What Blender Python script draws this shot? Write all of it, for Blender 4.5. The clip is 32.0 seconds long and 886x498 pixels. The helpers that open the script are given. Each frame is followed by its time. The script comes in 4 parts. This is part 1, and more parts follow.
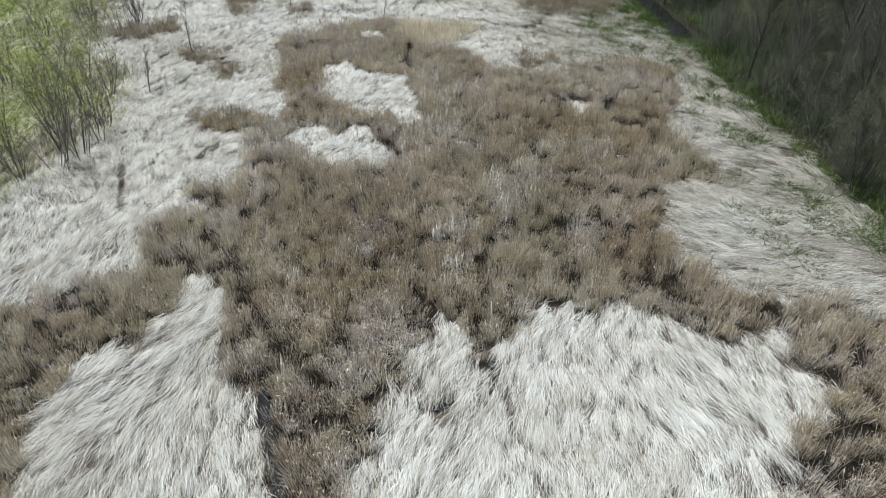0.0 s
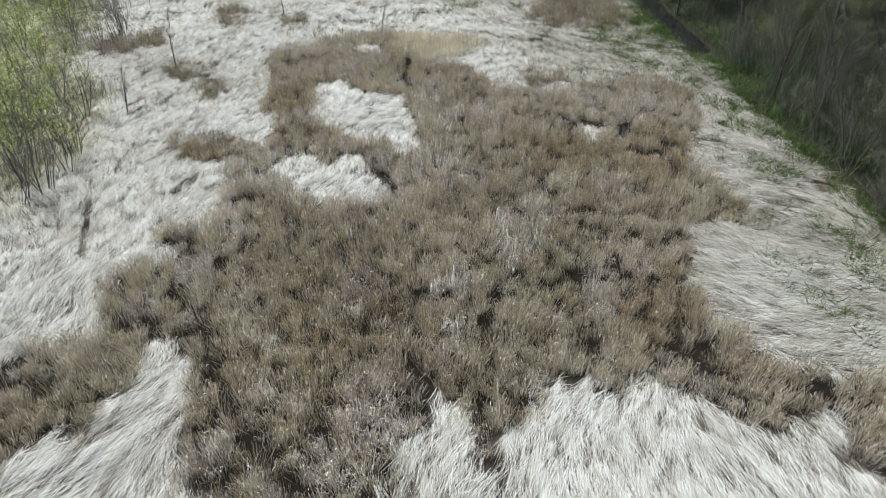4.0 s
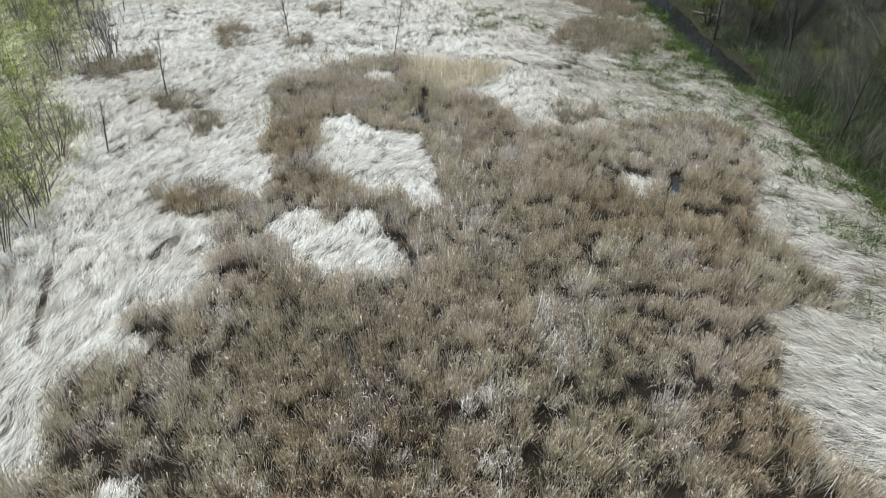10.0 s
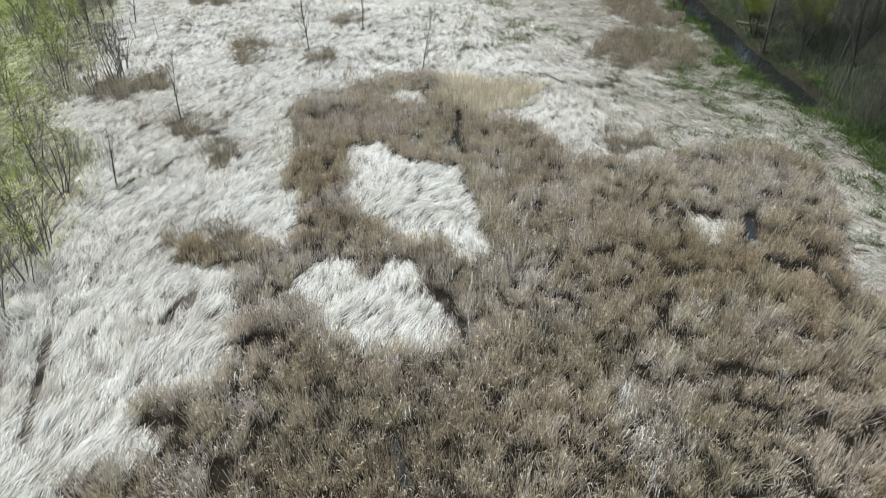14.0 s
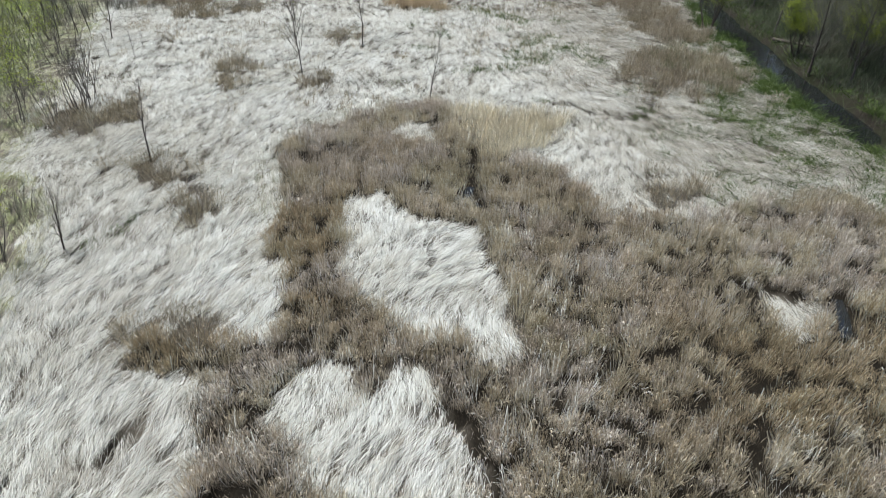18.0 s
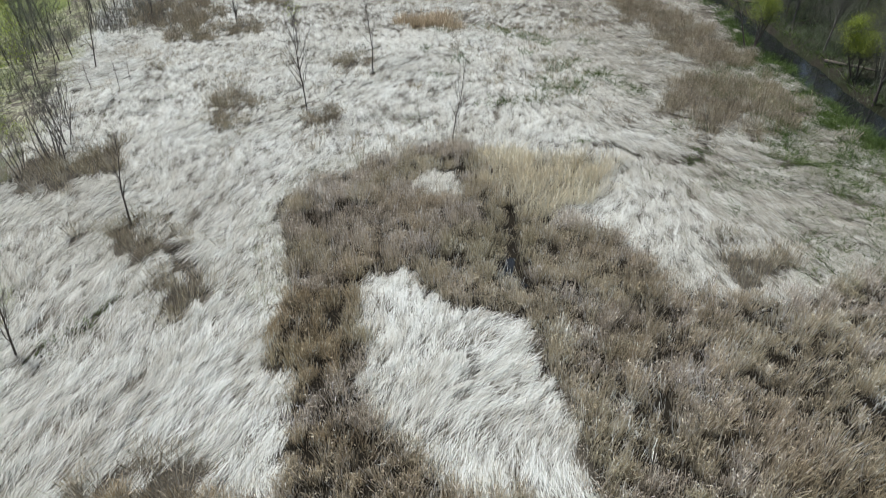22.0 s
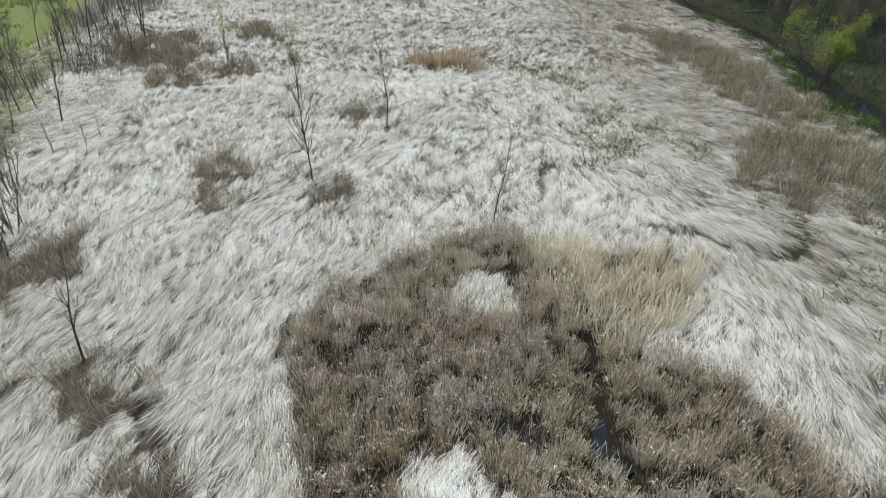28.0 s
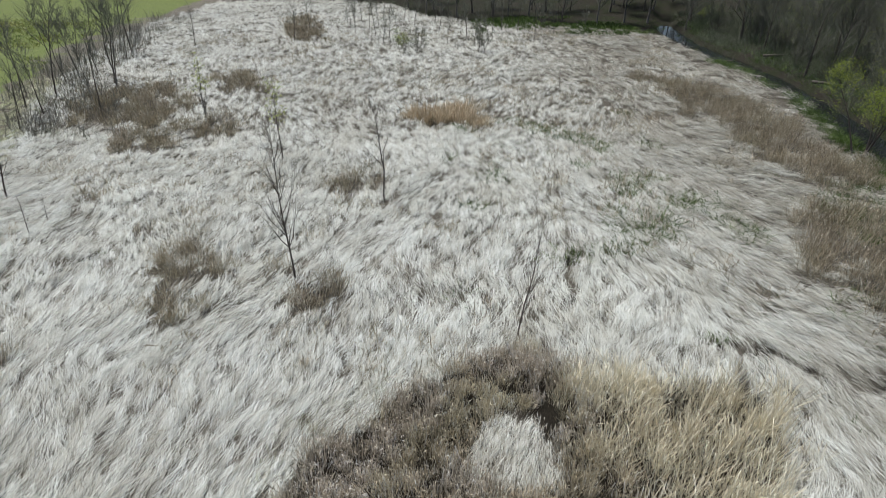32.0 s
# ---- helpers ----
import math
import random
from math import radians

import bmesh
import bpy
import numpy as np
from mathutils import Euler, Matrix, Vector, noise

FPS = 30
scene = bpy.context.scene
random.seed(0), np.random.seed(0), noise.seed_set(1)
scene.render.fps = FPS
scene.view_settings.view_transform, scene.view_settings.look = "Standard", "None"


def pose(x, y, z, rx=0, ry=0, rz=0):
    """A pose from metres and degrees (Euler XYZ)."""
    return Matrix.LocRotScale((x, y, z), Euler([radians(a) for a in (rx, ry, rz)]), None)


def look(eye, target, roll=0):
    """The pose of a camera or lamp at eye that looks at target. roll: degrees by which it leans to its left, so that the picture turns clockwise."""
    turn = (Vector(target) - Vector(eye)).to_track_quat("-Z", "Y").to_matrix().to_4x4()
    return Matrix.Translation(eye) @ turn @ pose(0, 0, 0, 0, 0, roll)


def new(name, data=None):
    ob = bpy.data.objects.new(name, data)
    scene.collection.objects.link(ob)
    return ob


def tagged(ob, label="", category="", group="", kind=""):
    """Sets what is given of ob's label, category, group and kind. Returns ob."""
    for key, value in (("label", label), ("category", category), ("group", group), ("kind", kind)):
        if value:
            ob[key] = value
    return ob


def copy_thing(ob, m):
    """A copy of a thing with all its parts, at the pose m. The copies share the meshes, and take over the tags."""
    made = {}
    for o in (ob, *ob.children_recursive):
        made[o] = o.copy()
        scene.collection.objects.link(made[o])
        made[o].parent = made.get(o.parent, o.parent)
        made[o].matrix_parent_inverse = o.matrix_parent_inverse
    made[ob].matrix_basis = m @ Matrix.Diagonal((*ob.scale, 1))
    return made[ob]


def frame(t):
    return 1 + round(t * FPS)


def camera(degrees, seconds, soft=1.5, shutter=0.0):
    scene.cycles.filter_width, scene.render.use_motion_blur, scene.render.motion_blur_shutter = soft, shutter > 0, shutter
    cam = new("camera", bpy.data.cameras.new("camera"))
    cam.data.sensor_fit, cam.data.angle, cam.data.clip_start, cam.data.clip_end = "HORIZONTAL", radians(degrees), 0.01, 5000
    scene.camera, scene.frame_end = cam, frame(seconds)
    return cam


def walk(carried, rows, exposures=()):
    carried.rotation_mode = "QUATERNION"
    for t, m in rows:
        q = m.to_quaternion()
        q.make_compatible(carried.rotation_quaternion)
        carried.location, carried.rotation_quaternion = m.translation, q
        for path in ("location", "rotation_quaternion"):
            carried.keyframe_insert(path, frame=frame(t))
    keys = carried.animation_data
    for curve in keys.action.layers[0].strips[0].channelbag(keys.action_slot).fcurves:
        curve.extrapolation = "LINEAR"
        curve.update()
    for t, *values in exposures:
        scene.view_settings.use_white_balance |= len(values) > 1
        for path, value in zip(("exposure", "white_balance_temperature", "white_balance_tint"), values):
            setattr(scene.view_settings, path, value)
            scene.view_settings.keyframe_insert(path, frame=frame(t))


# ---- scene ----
cam = camera(70.5, 32.0, soft=1.0)
PATH = [
    (0, (3.097, -6.601, 17.324), (3.187, -4.945, 16.206), 0.3),
    (0.5, (3.149, -6.09, 17.324), (3.238, -4.434, 16.206), 0.3),
    (1, (3.205, -5.59, 17.32), (3.293, -3.933, 16.203), 0.4),
    (1.5, (3.238, -5.054, 17.318), (3.325, -3.397, 16.202), 0.4),
    (2, (3.276, -4.51, 17.346), (3.362, -2.853, 16.229), 0.3),
    (2.5, (3.312, -3.94, 17.351), (3.399, -2.283, 16.234), 0.4),
    (3, (3.344, -3.393, 17.347), (3.431, -1.734, 16.232), 0.4),
    (3.5, (3.387, -2.831, 17.348), (3.473, -1.173, 16.232), 0.4),
    (5.5, (3.469, -0.573, 17.378), (3.55, 1.085, 16.262), 0.2),
    (6, (3.395, -0.085, 17.383), (3.474, 1.574, 16.269), 0.3),
    (6.5, (3.271, 0.431, 17.336), (3.347, 2.093, 16.226), 0.5),
    (7, (3.129, 0.963, 17.287), (3.205, 2.627, 16.18), 0.7),
    (7.5, (3.083, 1.467, 17.211), (3.158, 3.134, 16.108), 0.7),
    (8, (3.016, 1.972, 17.157), (3.093, 3.641, 16.057), 0.8),
    (8.5, (2.892, 2.584, 17.121), (2.971, 4.253, 16.022), 1.0),
    (9, (2.776, 3.187, 17.123), (2.857, 4.856, 16.024), 1.1),
    (9.5, (2.717, 3.756, 17.104), (2.794, 5.426, 16.007), 1.0),
    (10, (2.597, 4.329, 17.086), (2.671, 6.001, 15.99), 0.9),
    (10.5, (2.433, 4.943, 17.063), (2.506, 6.615, 15.967), 0.8),
    (11, (2.225, 5.501, 17.126), (2.294, 7.172, 16.028), 0.7),
    (11.5, (1.987, 6.097, 17.135), (2.043, 7.767, 16.036), 0.7),
    (12, (1.752, 6.696, 17.123), (1.799, 8.367, 16.025), 0.6),
    (12.5, (1.494, 7.285, 17.11), (1.542, 8.956, 16.013), 0.6),
    (13, (1.252, 7.866, 17.131), (1.3, 9.537, 16.033), 0.6),
    (13.5, (1.062, 8.476, 17.143), (1.106, 10.147, 16.045), 0.6),
    (14, (0.932, 9.108, 17.176), (0.975, 10.78, 16.079), 0.5),
    (14.5, (0.835, 9.886, 17.19), (0.877, 11.559, 16.095), 0.5),
    (16.5, (0.682, 13.933, 17.055), (0.73, 15.602, 15.954), 0.8),
    (17, (0.583, 14.826, 17.026), (0.628, 16.494, 15.924), 0.6),
    (17.5, (0.415, 15.682, 16.98), (0.463, 17.351, 15.878), 0.7),
    (18, (0.274, 16.447, 16.919), (0.32, 18.12, 15.824), 0.7),
    (18.5, (0.107, 17.272, 16.896), (0.152, 18.947, 15.804), 0.6),
    (19, (-0.062, 18.16, 16.897), (-0.016, 19.835, 15.805), 0.5),
    (19.5, (-0.208, 19.062, 16.892), (-0.163, 20.739, 15.802), 0.4),
    (20, (-0.365, 19.962, 16.846), (-0.323, 21.64, 15.76), 0.3),
    (20.5, (-0.56, 20.878, 16.824), (-0.517, 22.558, 15.74), 0.3),
    (21, (-0.794, 21.769, 16.849), (-0.751, 23.449, 15.765), 0.3),
    (21.5, (-1.007, 22.637, 16.86), (-0.963, 24.317, 15.776), 0.3),
    (22, (-1.17, 23.506, 16.872), (-1.129, 25.186, 15.788), 0.2),
    (22.5, (-1.355, 24.351, 16.889), (-1.314, 26.033, 15.807), 0.2),
    (23, (-1.545, 25.202, 16.886), (-1.503, 26.883, 15.804), 0.2),
    (23.5, (-1.717, 26.02, 16.875), (-1.676, 27.703, 15.796), 0.3),
    (24, (-1.889, 26.805, 16.885), (-1.848, 28.491, 15.81), 0.3),
    (24.5, (-2.068, 27.546, 16.898), (-2.028, 29.234, 15.827), 0.4),
    (25, (-2.301, 28.284, 16.884), (-2.258, 29.977, 15.82), 0.5),
    (25.5, (-2.508, 29.055, 16.882), (-2.464, 30.751, 15.822), 0.5),
    (27.5, (-3.251, 32.207, 16.906), (-3.187, 33.909, 15.857), 0.3),
    (28, (-3.521, 33.018, 16.914), (-3.454, 34.721, 15.867), 0.4),
    (28.5, (-3.729, 33.831, 16.895), (-3.662, 35.536, 15.853), 0.3),
    (29, (-3.937, 34.606, 16.888), (-3.862, 36.314, 15.851), 0.3),
    (29.5, (-4.115, 35.356, 16.881), (-4.035, 37.067, 15.849), 0.2),
    (30, (-4.175, 36.209, 16.907), (-4.098, 37.921, 15.876), 0.1),
    (30.5, (-4.099, 37.282, 16.943), (-4.022, 38.996, 15.915), 0.1),
    (31, (-4.022, 38.461, 16.977), (-3.943, 40.179, 15.956), 0.0),
    (31.5, (-3.996, 39.584, 16.999), (-3.911, 41.309, 15.991), 0.1),
    (32, (-4.027, 40.65, 17.03), (-3.939, 42.398, 16.063), 0.2),
]
walk(cam, [(t, look(eye, target, roll)) for t, eye, target, roll in PATH],
     [(0, 0.10), (3.5, 0.13), (7, 0.27), (13, 0.30), (17, 0.20), (21, 0.08), (25, 0.05), (28, 0.02), (32, -0.08)])

# ---- world, sun, exposure ----
SUN = Vector((-0.28, 0.20, 0.93)).normalized()
world = bpy.data.worlds.new("sky")
scene.world = world
world.use_nodes = True
_n = world.node_tree.nodes
_sky = _n.new("ShaderNodeTexSky")
_sky.sky_type = "NISHITA"
_sky.sun_disc = False
_sky.sun_elevation = math.asin(SUN.z)
_sky.sun_rotation = math.atan2(SUN.x, SUN.y)
_sky.air_density, _sky.dust_density, _sky.ozone_density = 1.0, 3.0, 1.0
world.node_tree.links.new(_sky.outputs[0], _n["Background"].inputs[0])
_n["Background"].inputs[1].default_value = 0.10
sun = new("sun", bpy.data.lights.new("sun", "SUN"))
sun.data.energy, sun.data.angle, sun.data.color = 4.3, radians(6.0), (1.0, 0.995, 0.985)
sun.matrix_world = look(SUN * 300, (0, 0, 0))


# ---- materials ----
class Mat:
    """A small builder for node materials."""

    def __init__(self, name, rough=0.8, metal=0.0, spec=0.3):
        self.m = bpy.data.materials.new(name)
        self.m.use_nodes = True
        self.t = self.m.node_tree
        self.b = self.t.nodes["Principled BSDF"]
        self.b.inputs["Roughness"].default_value = rough
        self.b.inputs["Metallic"].default_value = metal
        self.b.inputs["Specular IOR Level"].default_value = spec
        geo = self.t.nodes.new("ShaderNodeNewGeometry")
        self.pos = geo.outputs["Position"]

    def n(self, kind, **inputs):
        node = self.t.nodes.new(kind)
        for k, v in inputs.items():
            self.put(node.inputs[k.replace("_", " ")], v)
        return node

    def put(self, socket, v):
        if hasattr(v, "is_linked"):
            self.t.links.new(v, socket)
        else:
            socket.default_value = v

    def noise(self, scale, detail=3.0, rough=0.55, stretch=None):
        p = self.pos
        if stretch:
            mp = self.n("ShaderNodeMapping", Vector=p)
            mp.inputs["Scale"].default_value = stretch
            p = mp.outputs[0]
        t = self.n("ShaderNodeTexNoise", Vector=p, Scale=scale, Detail=detail, Roughness=rough)
        return t.outputs["Fac"]

    def attr(self, name):
        a = self.t.nodes.new("ShaderNodeAttribute")
        a.attribute_name = name
        return a.outputs["Fac"]

    def ramp(self, fac, stops):
        r = self.n("ShaderNodeValToRGB", Fac=fac)
        e = r.color_ramp.elements
        while len(e) < len(stops):
            e.new(0.5)
        for el, (p, c) in zip(e, stops):
            el.position, el.color = p, (tuple(c) + (1.0,))[:4]
        return r.outputs[0]

    def mix(self, fac, a, b, kind="MIX"):
        x = self.t.nodes.new("ShaderNodeMix")
        x.data_type, x.blend_type = "RGBA", kind
        self.put(x.inputs[0], fac)
        self.put(x.inputs[6], a)
        self.put(x.inputs[7], b)
        return x.outputs[2]

    def bump(self, height, strength=0.4, distance=0.03):
        bp = self.n("ShaderNodeBump", Height=height, Strength=strength, Distance=distance)
        self.t.links.new(bp.outputs[0], self.b.inputs["Normal"])

    def done(self, color):
        self.put(self.b.inputs["Base Color"], color)
        return self.m


def blade_material(name, stops, patch, patch_scale=0.12, amount=0.5, rough=0.7, through_light=0.14):
    """Dry or green leaf blades: a tone for each blade, drifting over the ground in patches, and some light through the leaf."""
    k = Mat(name, rough)
    c = k.ramp(k.attr("tone"), stops)
    f = k.ramp(k.noise(patch_scale, 4.0), [(0.38, (0, 0, 0)), (0.66, (amount, amount, amount))])
    c = k.mix(f, c, k.mix(1.0, c, patch, "MULTIPLY"))
    k.put(k.b.inputs["Base Color"], c)
    tr = k.n("ShaderNodeBsdfTranslucent", Color=c)
    ms = k.n("ShaderNodeMixShader", Fac=through_light)
    out = k.t.nodes["Material Output"]
    k.t.links.new(k.b.outputs[0], ms.inputs[1])
    k.t.links.new(tr.outputs[0], ms.inputs[2])
    k.t.links.new(ms.outputs[0], out.inputs[0])
    return k.m


M_MAT = blade_material("bleached_reed", [(0.0, (0.314, 0.299, 0.249)), (0.22, (0.52, 0.514, 0.454)), (0.6, (0.711, 0.73, 0.682)), (1.0, (0.833, 0.862, 0.832))],
                       (0.89, 0.88, 0.84, 1))
M_STAND = blade_material("brown_cattail", [(0.0, (0.225, 0.191, 0.129)), (0.45, (0.525, 0.45, 0.33)), (0.75, (0.75, 0.668, 0.514)), (1.0, (0.867, 0.867, 0.851))],
                         (0.88, 0.93, 0.84, 1), 0.16, 0.7, 0.7, 0.22)
M_GREYSTAND = blade_material("grey_cattail", [(0.0, (0.202, 0.169, 0.126)), (0.45, (0.483, 0.427, 0.332)), (0.75, (0.778, 0.714, 0.595)), (1.0, (0.88, 0.88, 0.88))],
                             (0.90, 0.87, 0.84, 1), 0.2, 0.6, 0.7, 0.22)
M_RUSSET = blade_material("russet_cattail", [(0.0, (0.2, 0.16, 0.103)), (0.45, (0.467, 0.385, 0.26)), (0.75, (0.72, 0.604, 0.427)), (1.0, (0.836, 0.88, 0.841))], (0.9, 0.95, 0.85, 1), 0.2, 0.6, 0.7, 0.22)
M_THICKET = blade_material("thicket_reed", [(0.0, (0.115, 0.095, 0.0587)), (0.45, (0.329, 0.278, 0.197)), (0.75, (0.553, 0.481, 0.361)), (1.0, (0.746, 0.704, 0.604))], (0.9, 0.92, 0.8, 1), 0.3, 0.6)
M_PALE = blade_material("straw_reed", [(0.0, (0.466, 0.408, 0.286)), (0.5, (0.763, 0.7, 0.53)), (1.0, (0.9, 0.9, 0.784))], (0.9, 0.86, 0.78, 1), 0.4)
M_DRY = blade_material("dry_grass", [(0.0, (0.24, 0.24, 0.14)), (0.5, (0.46, 0.46, 0.32)), (1.0, (0.68, 0.67, 0.55))], (0.75, 0.85, 0.6, 1), 0.25, 0.8)
M_RUST = blade_material("rust_reed", [(0.0, (0.34, 0.27, 0.18)), (0.5, (0.60, 0.50, 0.35)), (1.0, (0.80, 0.71, 0.55))], (0.9, 0.86, 0.78, 1), 0.4)
M_GREEN = blade_material("green_sprouts", [(0.0, (0.03, 0.058, 0.013)), (0.5, (0.07, 0.12, 0.028)), (1.0, (0.16, 0.225, 0.06))], (0.8, 0.85, 0.7, 1), 0.3)
M_MEADOW = blade_material("meadow_grass", [(0.0, (0.146, 0.198, 0.0559)), (0.6, (0.258, 0.318, 0.103)), (1.0, (0.43, 0.439, 0.224))], (1.15, 1.0, 0.85, 1), 0.1, 0.9)
M_LEAF = blade_material("young_leaves", [(0.0, (0.20, 0.25, 0.05)), (0.5, (0.38, 0.45, 0.08)), (1.0, (0.56, 0.60, 0.14))], (0.85, 0.95, 0.8, 1), 0.5, 0.5, 0.5, 0.4)


M_BUD = blade_material("opening_buds", [(0.0, (0.0945, 0.112, 0.0577)), (0.5, (0.189, 0.225, 0.103)), (1.0, (0.351, 0.421, 0.154))], (0.85, 0.95, 0.8, 1), 0.5, 0.5, 0.6, 0.3)
M_BRUSH = blade_material("bare_brush", [(0.0, (0.06, 0.0717, 0.048)), (0.5, (0.132, 0.148, 0.104)), (1.0, (0.282, 0.303, 0.234))], (0.75, 1.0, 0.6, 1), 0.2, 0.6, 0.85, 0.02)


M_BRUSHPALE = blade_material("pale_brush", [(0.0, (0.14, 0.13, 0.11)), (0.5, (0.27, 0.255, 0.22)), (1.0, (0.42, 0.40, 0.36))], (0.85, 0.95, 0.7, 1), 0.2, 0.6, 0.85, 0.02)


def ground_material(name, stops, scale, streak=None, green=None):
    k = Mat(name, 0.95, spec=0.1)
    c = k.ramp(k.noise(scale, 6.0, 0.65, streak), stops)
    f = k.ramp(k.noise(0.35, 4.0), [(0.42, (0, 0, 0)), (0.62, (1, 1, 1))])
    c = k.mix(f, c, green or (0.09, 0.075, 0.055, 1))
    k.bump(k.noise(scale * 1.7, 6.0, 0.7, streak), 0.8, 0.08)
    return k.done(c)


_k = Mat("marsh_bed", 0.95, spec=0.1)
# Wet mud, blackened further so its colour also holds the ditches' shade.
_mud = _k.ramp(_k.noise(38.0, 6.0, 0.65, (1.0, 0.2, 1.0)), [(0.34, (0.010, 0.009, 0.007)), (0.55, (0.021, 0.018, 0.013)), (0.78, (0.055, 0.048, 0.036))])
_dry = _k.ramp(_k.noise(46.0, 6.0, 0.65, (1.0, 0.12, 1.0)), [(0.34, (0.04, 0.035, 0.027)), (0.52, (0.17, 0.155, 0.125)), (0.74, (0.42, 0.40, 0.34))])
_k.bump(_k.noise(60.0, 6.0, 0.7, (1.0, 0.15, 1.0)), 0.8, 0.06)
M_MUD = _k.done(_k.mix(_k.attr("tone"), _mud, _dry))
M_FIELD = ground_material("meadow_soil", [(0.3, (0.08, 0.10, 0.038)), (0.6, (0.15, 0.18, 0.065)), (0.8, (0.27, 0.27, 0.15))], 2.2, None, (0.13, 0.16, 0.055, 1))
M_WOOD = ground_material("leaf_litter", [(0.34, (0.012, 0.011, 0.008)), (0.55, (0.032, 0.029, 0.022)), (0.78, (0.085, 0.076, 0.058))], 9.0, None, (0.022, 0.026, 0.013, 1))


def bark(name, a, b):
    k = Mat(name, 0.9, spec=0.15)
    c = k.ramp(k.noise(14.0, 5.0, 0.6, (1, 1, 0.2)), [(0.3, a), (0.7, b)])
    k.bump(k.noise(30.0, 4.0, 0.6, (1, 1, 0.15)), 0.6, 0.02)
    return k.done(c)


M_BARK = bark("dark_bark", (0.06, 0.052, 0.045), (0.15, 0.13, 0.115))
M_BARKGREY = bark("grey_bark", (0.11, 0.10, 0.09), (0.24, 0.22, 0.20))
M_TWIG = bark("twigs", (0.10, 0.092, 0.08), (0.21, 0.195, 0.175))
M_WTWIG = bark("woodland_twigs", (0.10, 0.105, 0.085), (0.20, 0.205, 0.17))
_k = Mat("still_water", 0.04, spec=0.5)
_k.bump(_k.noise(3.0, 2.0), 0.10, 0.03)
M_WATER = _k.done((0.012, 0.014, 0.014, 1))

# ---- the plan ----
# Outlines are (x, y) in metres: y runs up the marsh, x from the meadow to the woods.
STAND = [(-0.3, 62.4), (1.8, 62), (2.7, 60.7), (2.2, 57.2), (2.7, 55.4), (3.2, 53.1), (5.4, 52.1), (7.3, 51.5), (8.1, 50.2), (8.8, 48.8), (9.4, 48), (10.1, 46.1), (11.2, 45.9), (12.7, 45.4), (14.4, 45.2), (19.8, 46.7), (24.1, 48.1), (24.6, 43.7), (23.9, 40), (21.7, 35.3), (20.2, 32.8), (20.2, 31.5), (20.7, 34.1), (20.1, 30.5), (20.6, 28.6), (21, 26.8), (21.1, 24.5), (19.4, 25.3), (17.9, 24.8), (16.8, 23), (15.6, 20.5), (15.6, 18.4), (16.2, 16.7), (16.9, 15.4), (17.4, 14.4), (19.4, 14), (27, 12)]
STAND += [(27, 1), (14.2, 4.5), (15.3, 6.1), (17.2, 7.5), (18.6, 9.3), (18.1, 10.2), (18.2, 11.8), (18.4, 12.9), (16.9, 12.4), (15.5, 11.4), (15, 12), (13.9, 12.7), (14, 13.6), (12.4, 13.9), (11.6, 14.3), (10.6, 13.6), (9.6, 13.6), (9.6, 14.5), (8.5, 14.3), (7.3, 13.4), (6.8, 11.8), (6.2, 11.4), (5.7, 10.3), (5.2, 12.8), (4.6, 14.4), (3.7, 12.3), (2.7, 10.8), (2.8, 9.2), (2.1, 9.5), (1.9, 7.9), (1.2, 6.8), (1.1, 5.1), (1.1, 3.7), (-0.9, 3.8), (-1.3, 5.2), (-2.2, 8.4), (-2.5, 9.7), (-3.9, 10.1), (-4.4, 12.2), (-4.4, 13.9), (-4.9, 15.9), (-6.4, 17.2), (-7.2, 17.5)]
STAND += [(-9.1, 16.6), (-10, 19.4), (-10.7, 21), (-10.5, 21.8), (-9.5, 22.3), (-8, 23.1), (-9.8, 24.2), (-9.5, 24.8), (-8.2, 25.3), (-7, 25.8), (-6.5, 26.5), (-6.9, 28), (-7.3, 29.6), (-7.5, 31.4), (-8.3, 33.8), (-10.5, 34), (-11.2, 34.5), (-11.2, 35.5), (-8.4, 36.1), (-5.8, 35.7), (-5.8, 36.7), (-6.3, 40), (-8, 41.9), (-7.6, 43.1), (-7.2, 44.8), (-8.4, 50.5), (-8.6, 50.9), (-8.6, 53.4), (-7.9, 56), (-5.7, 58.5), (-3.2, 60.7)]
LOW_STAND = [(-7, 17.2), (-6.9, 14.8), (-7.2, 13.5), (-8.6, 12.4), (-9.8, 11.5), (-10, 10.1), (-9.6, 7.5), (-8.8, 5.6), (-13.1, 5.8), (-18.4, 14.6), (-13.3, 15.5), (-12.5, 16.8), (-9.4, 16.9), (-10, 19.7), (-7.9, 19.1)]
UPPER_GAP = [(-4.7, 45.5), (-4.2, 46.8), (-3.2, 47.1), (-1.9, 47.2), (-1.1, 46), (0, 44.8), (1.6, 43.9), (3, 43.5), (3.2, 41), (3.4, 38.8), (3.7, 36.5), (3.8, 35), (3, 33.8), (1.9, 35.2), (0.5, 35.8), (-0.9, 36.6), (-1.6, 37.6), (-3, 39.2), (-3.5, 41.3), (-4.2, 43.2)]
LOWER_GAP = [(-5, 31.8), (-5.2, 32.8), (-4, 34.3), (-2.7, 33.6), (-2.3, 32.1), (-1.6, 33.4), (-0.1, 33.9), (0.8, 31.8), (1.3, 30.8), (1.9, 29.7), (1.8, 27.9), (1.3, 27.3), (0.3, 27.9), (-0.8, 27.5), (-2.3, 27.7), (-3.5, 29.1)]
HEAD_GAP = [(-1.9, 57.1), (-0.8, 58), (0.1, 57.5), (1.1, 56), (0.9, 54.9), (-0.8, 54.6), (-2, 55.5)]
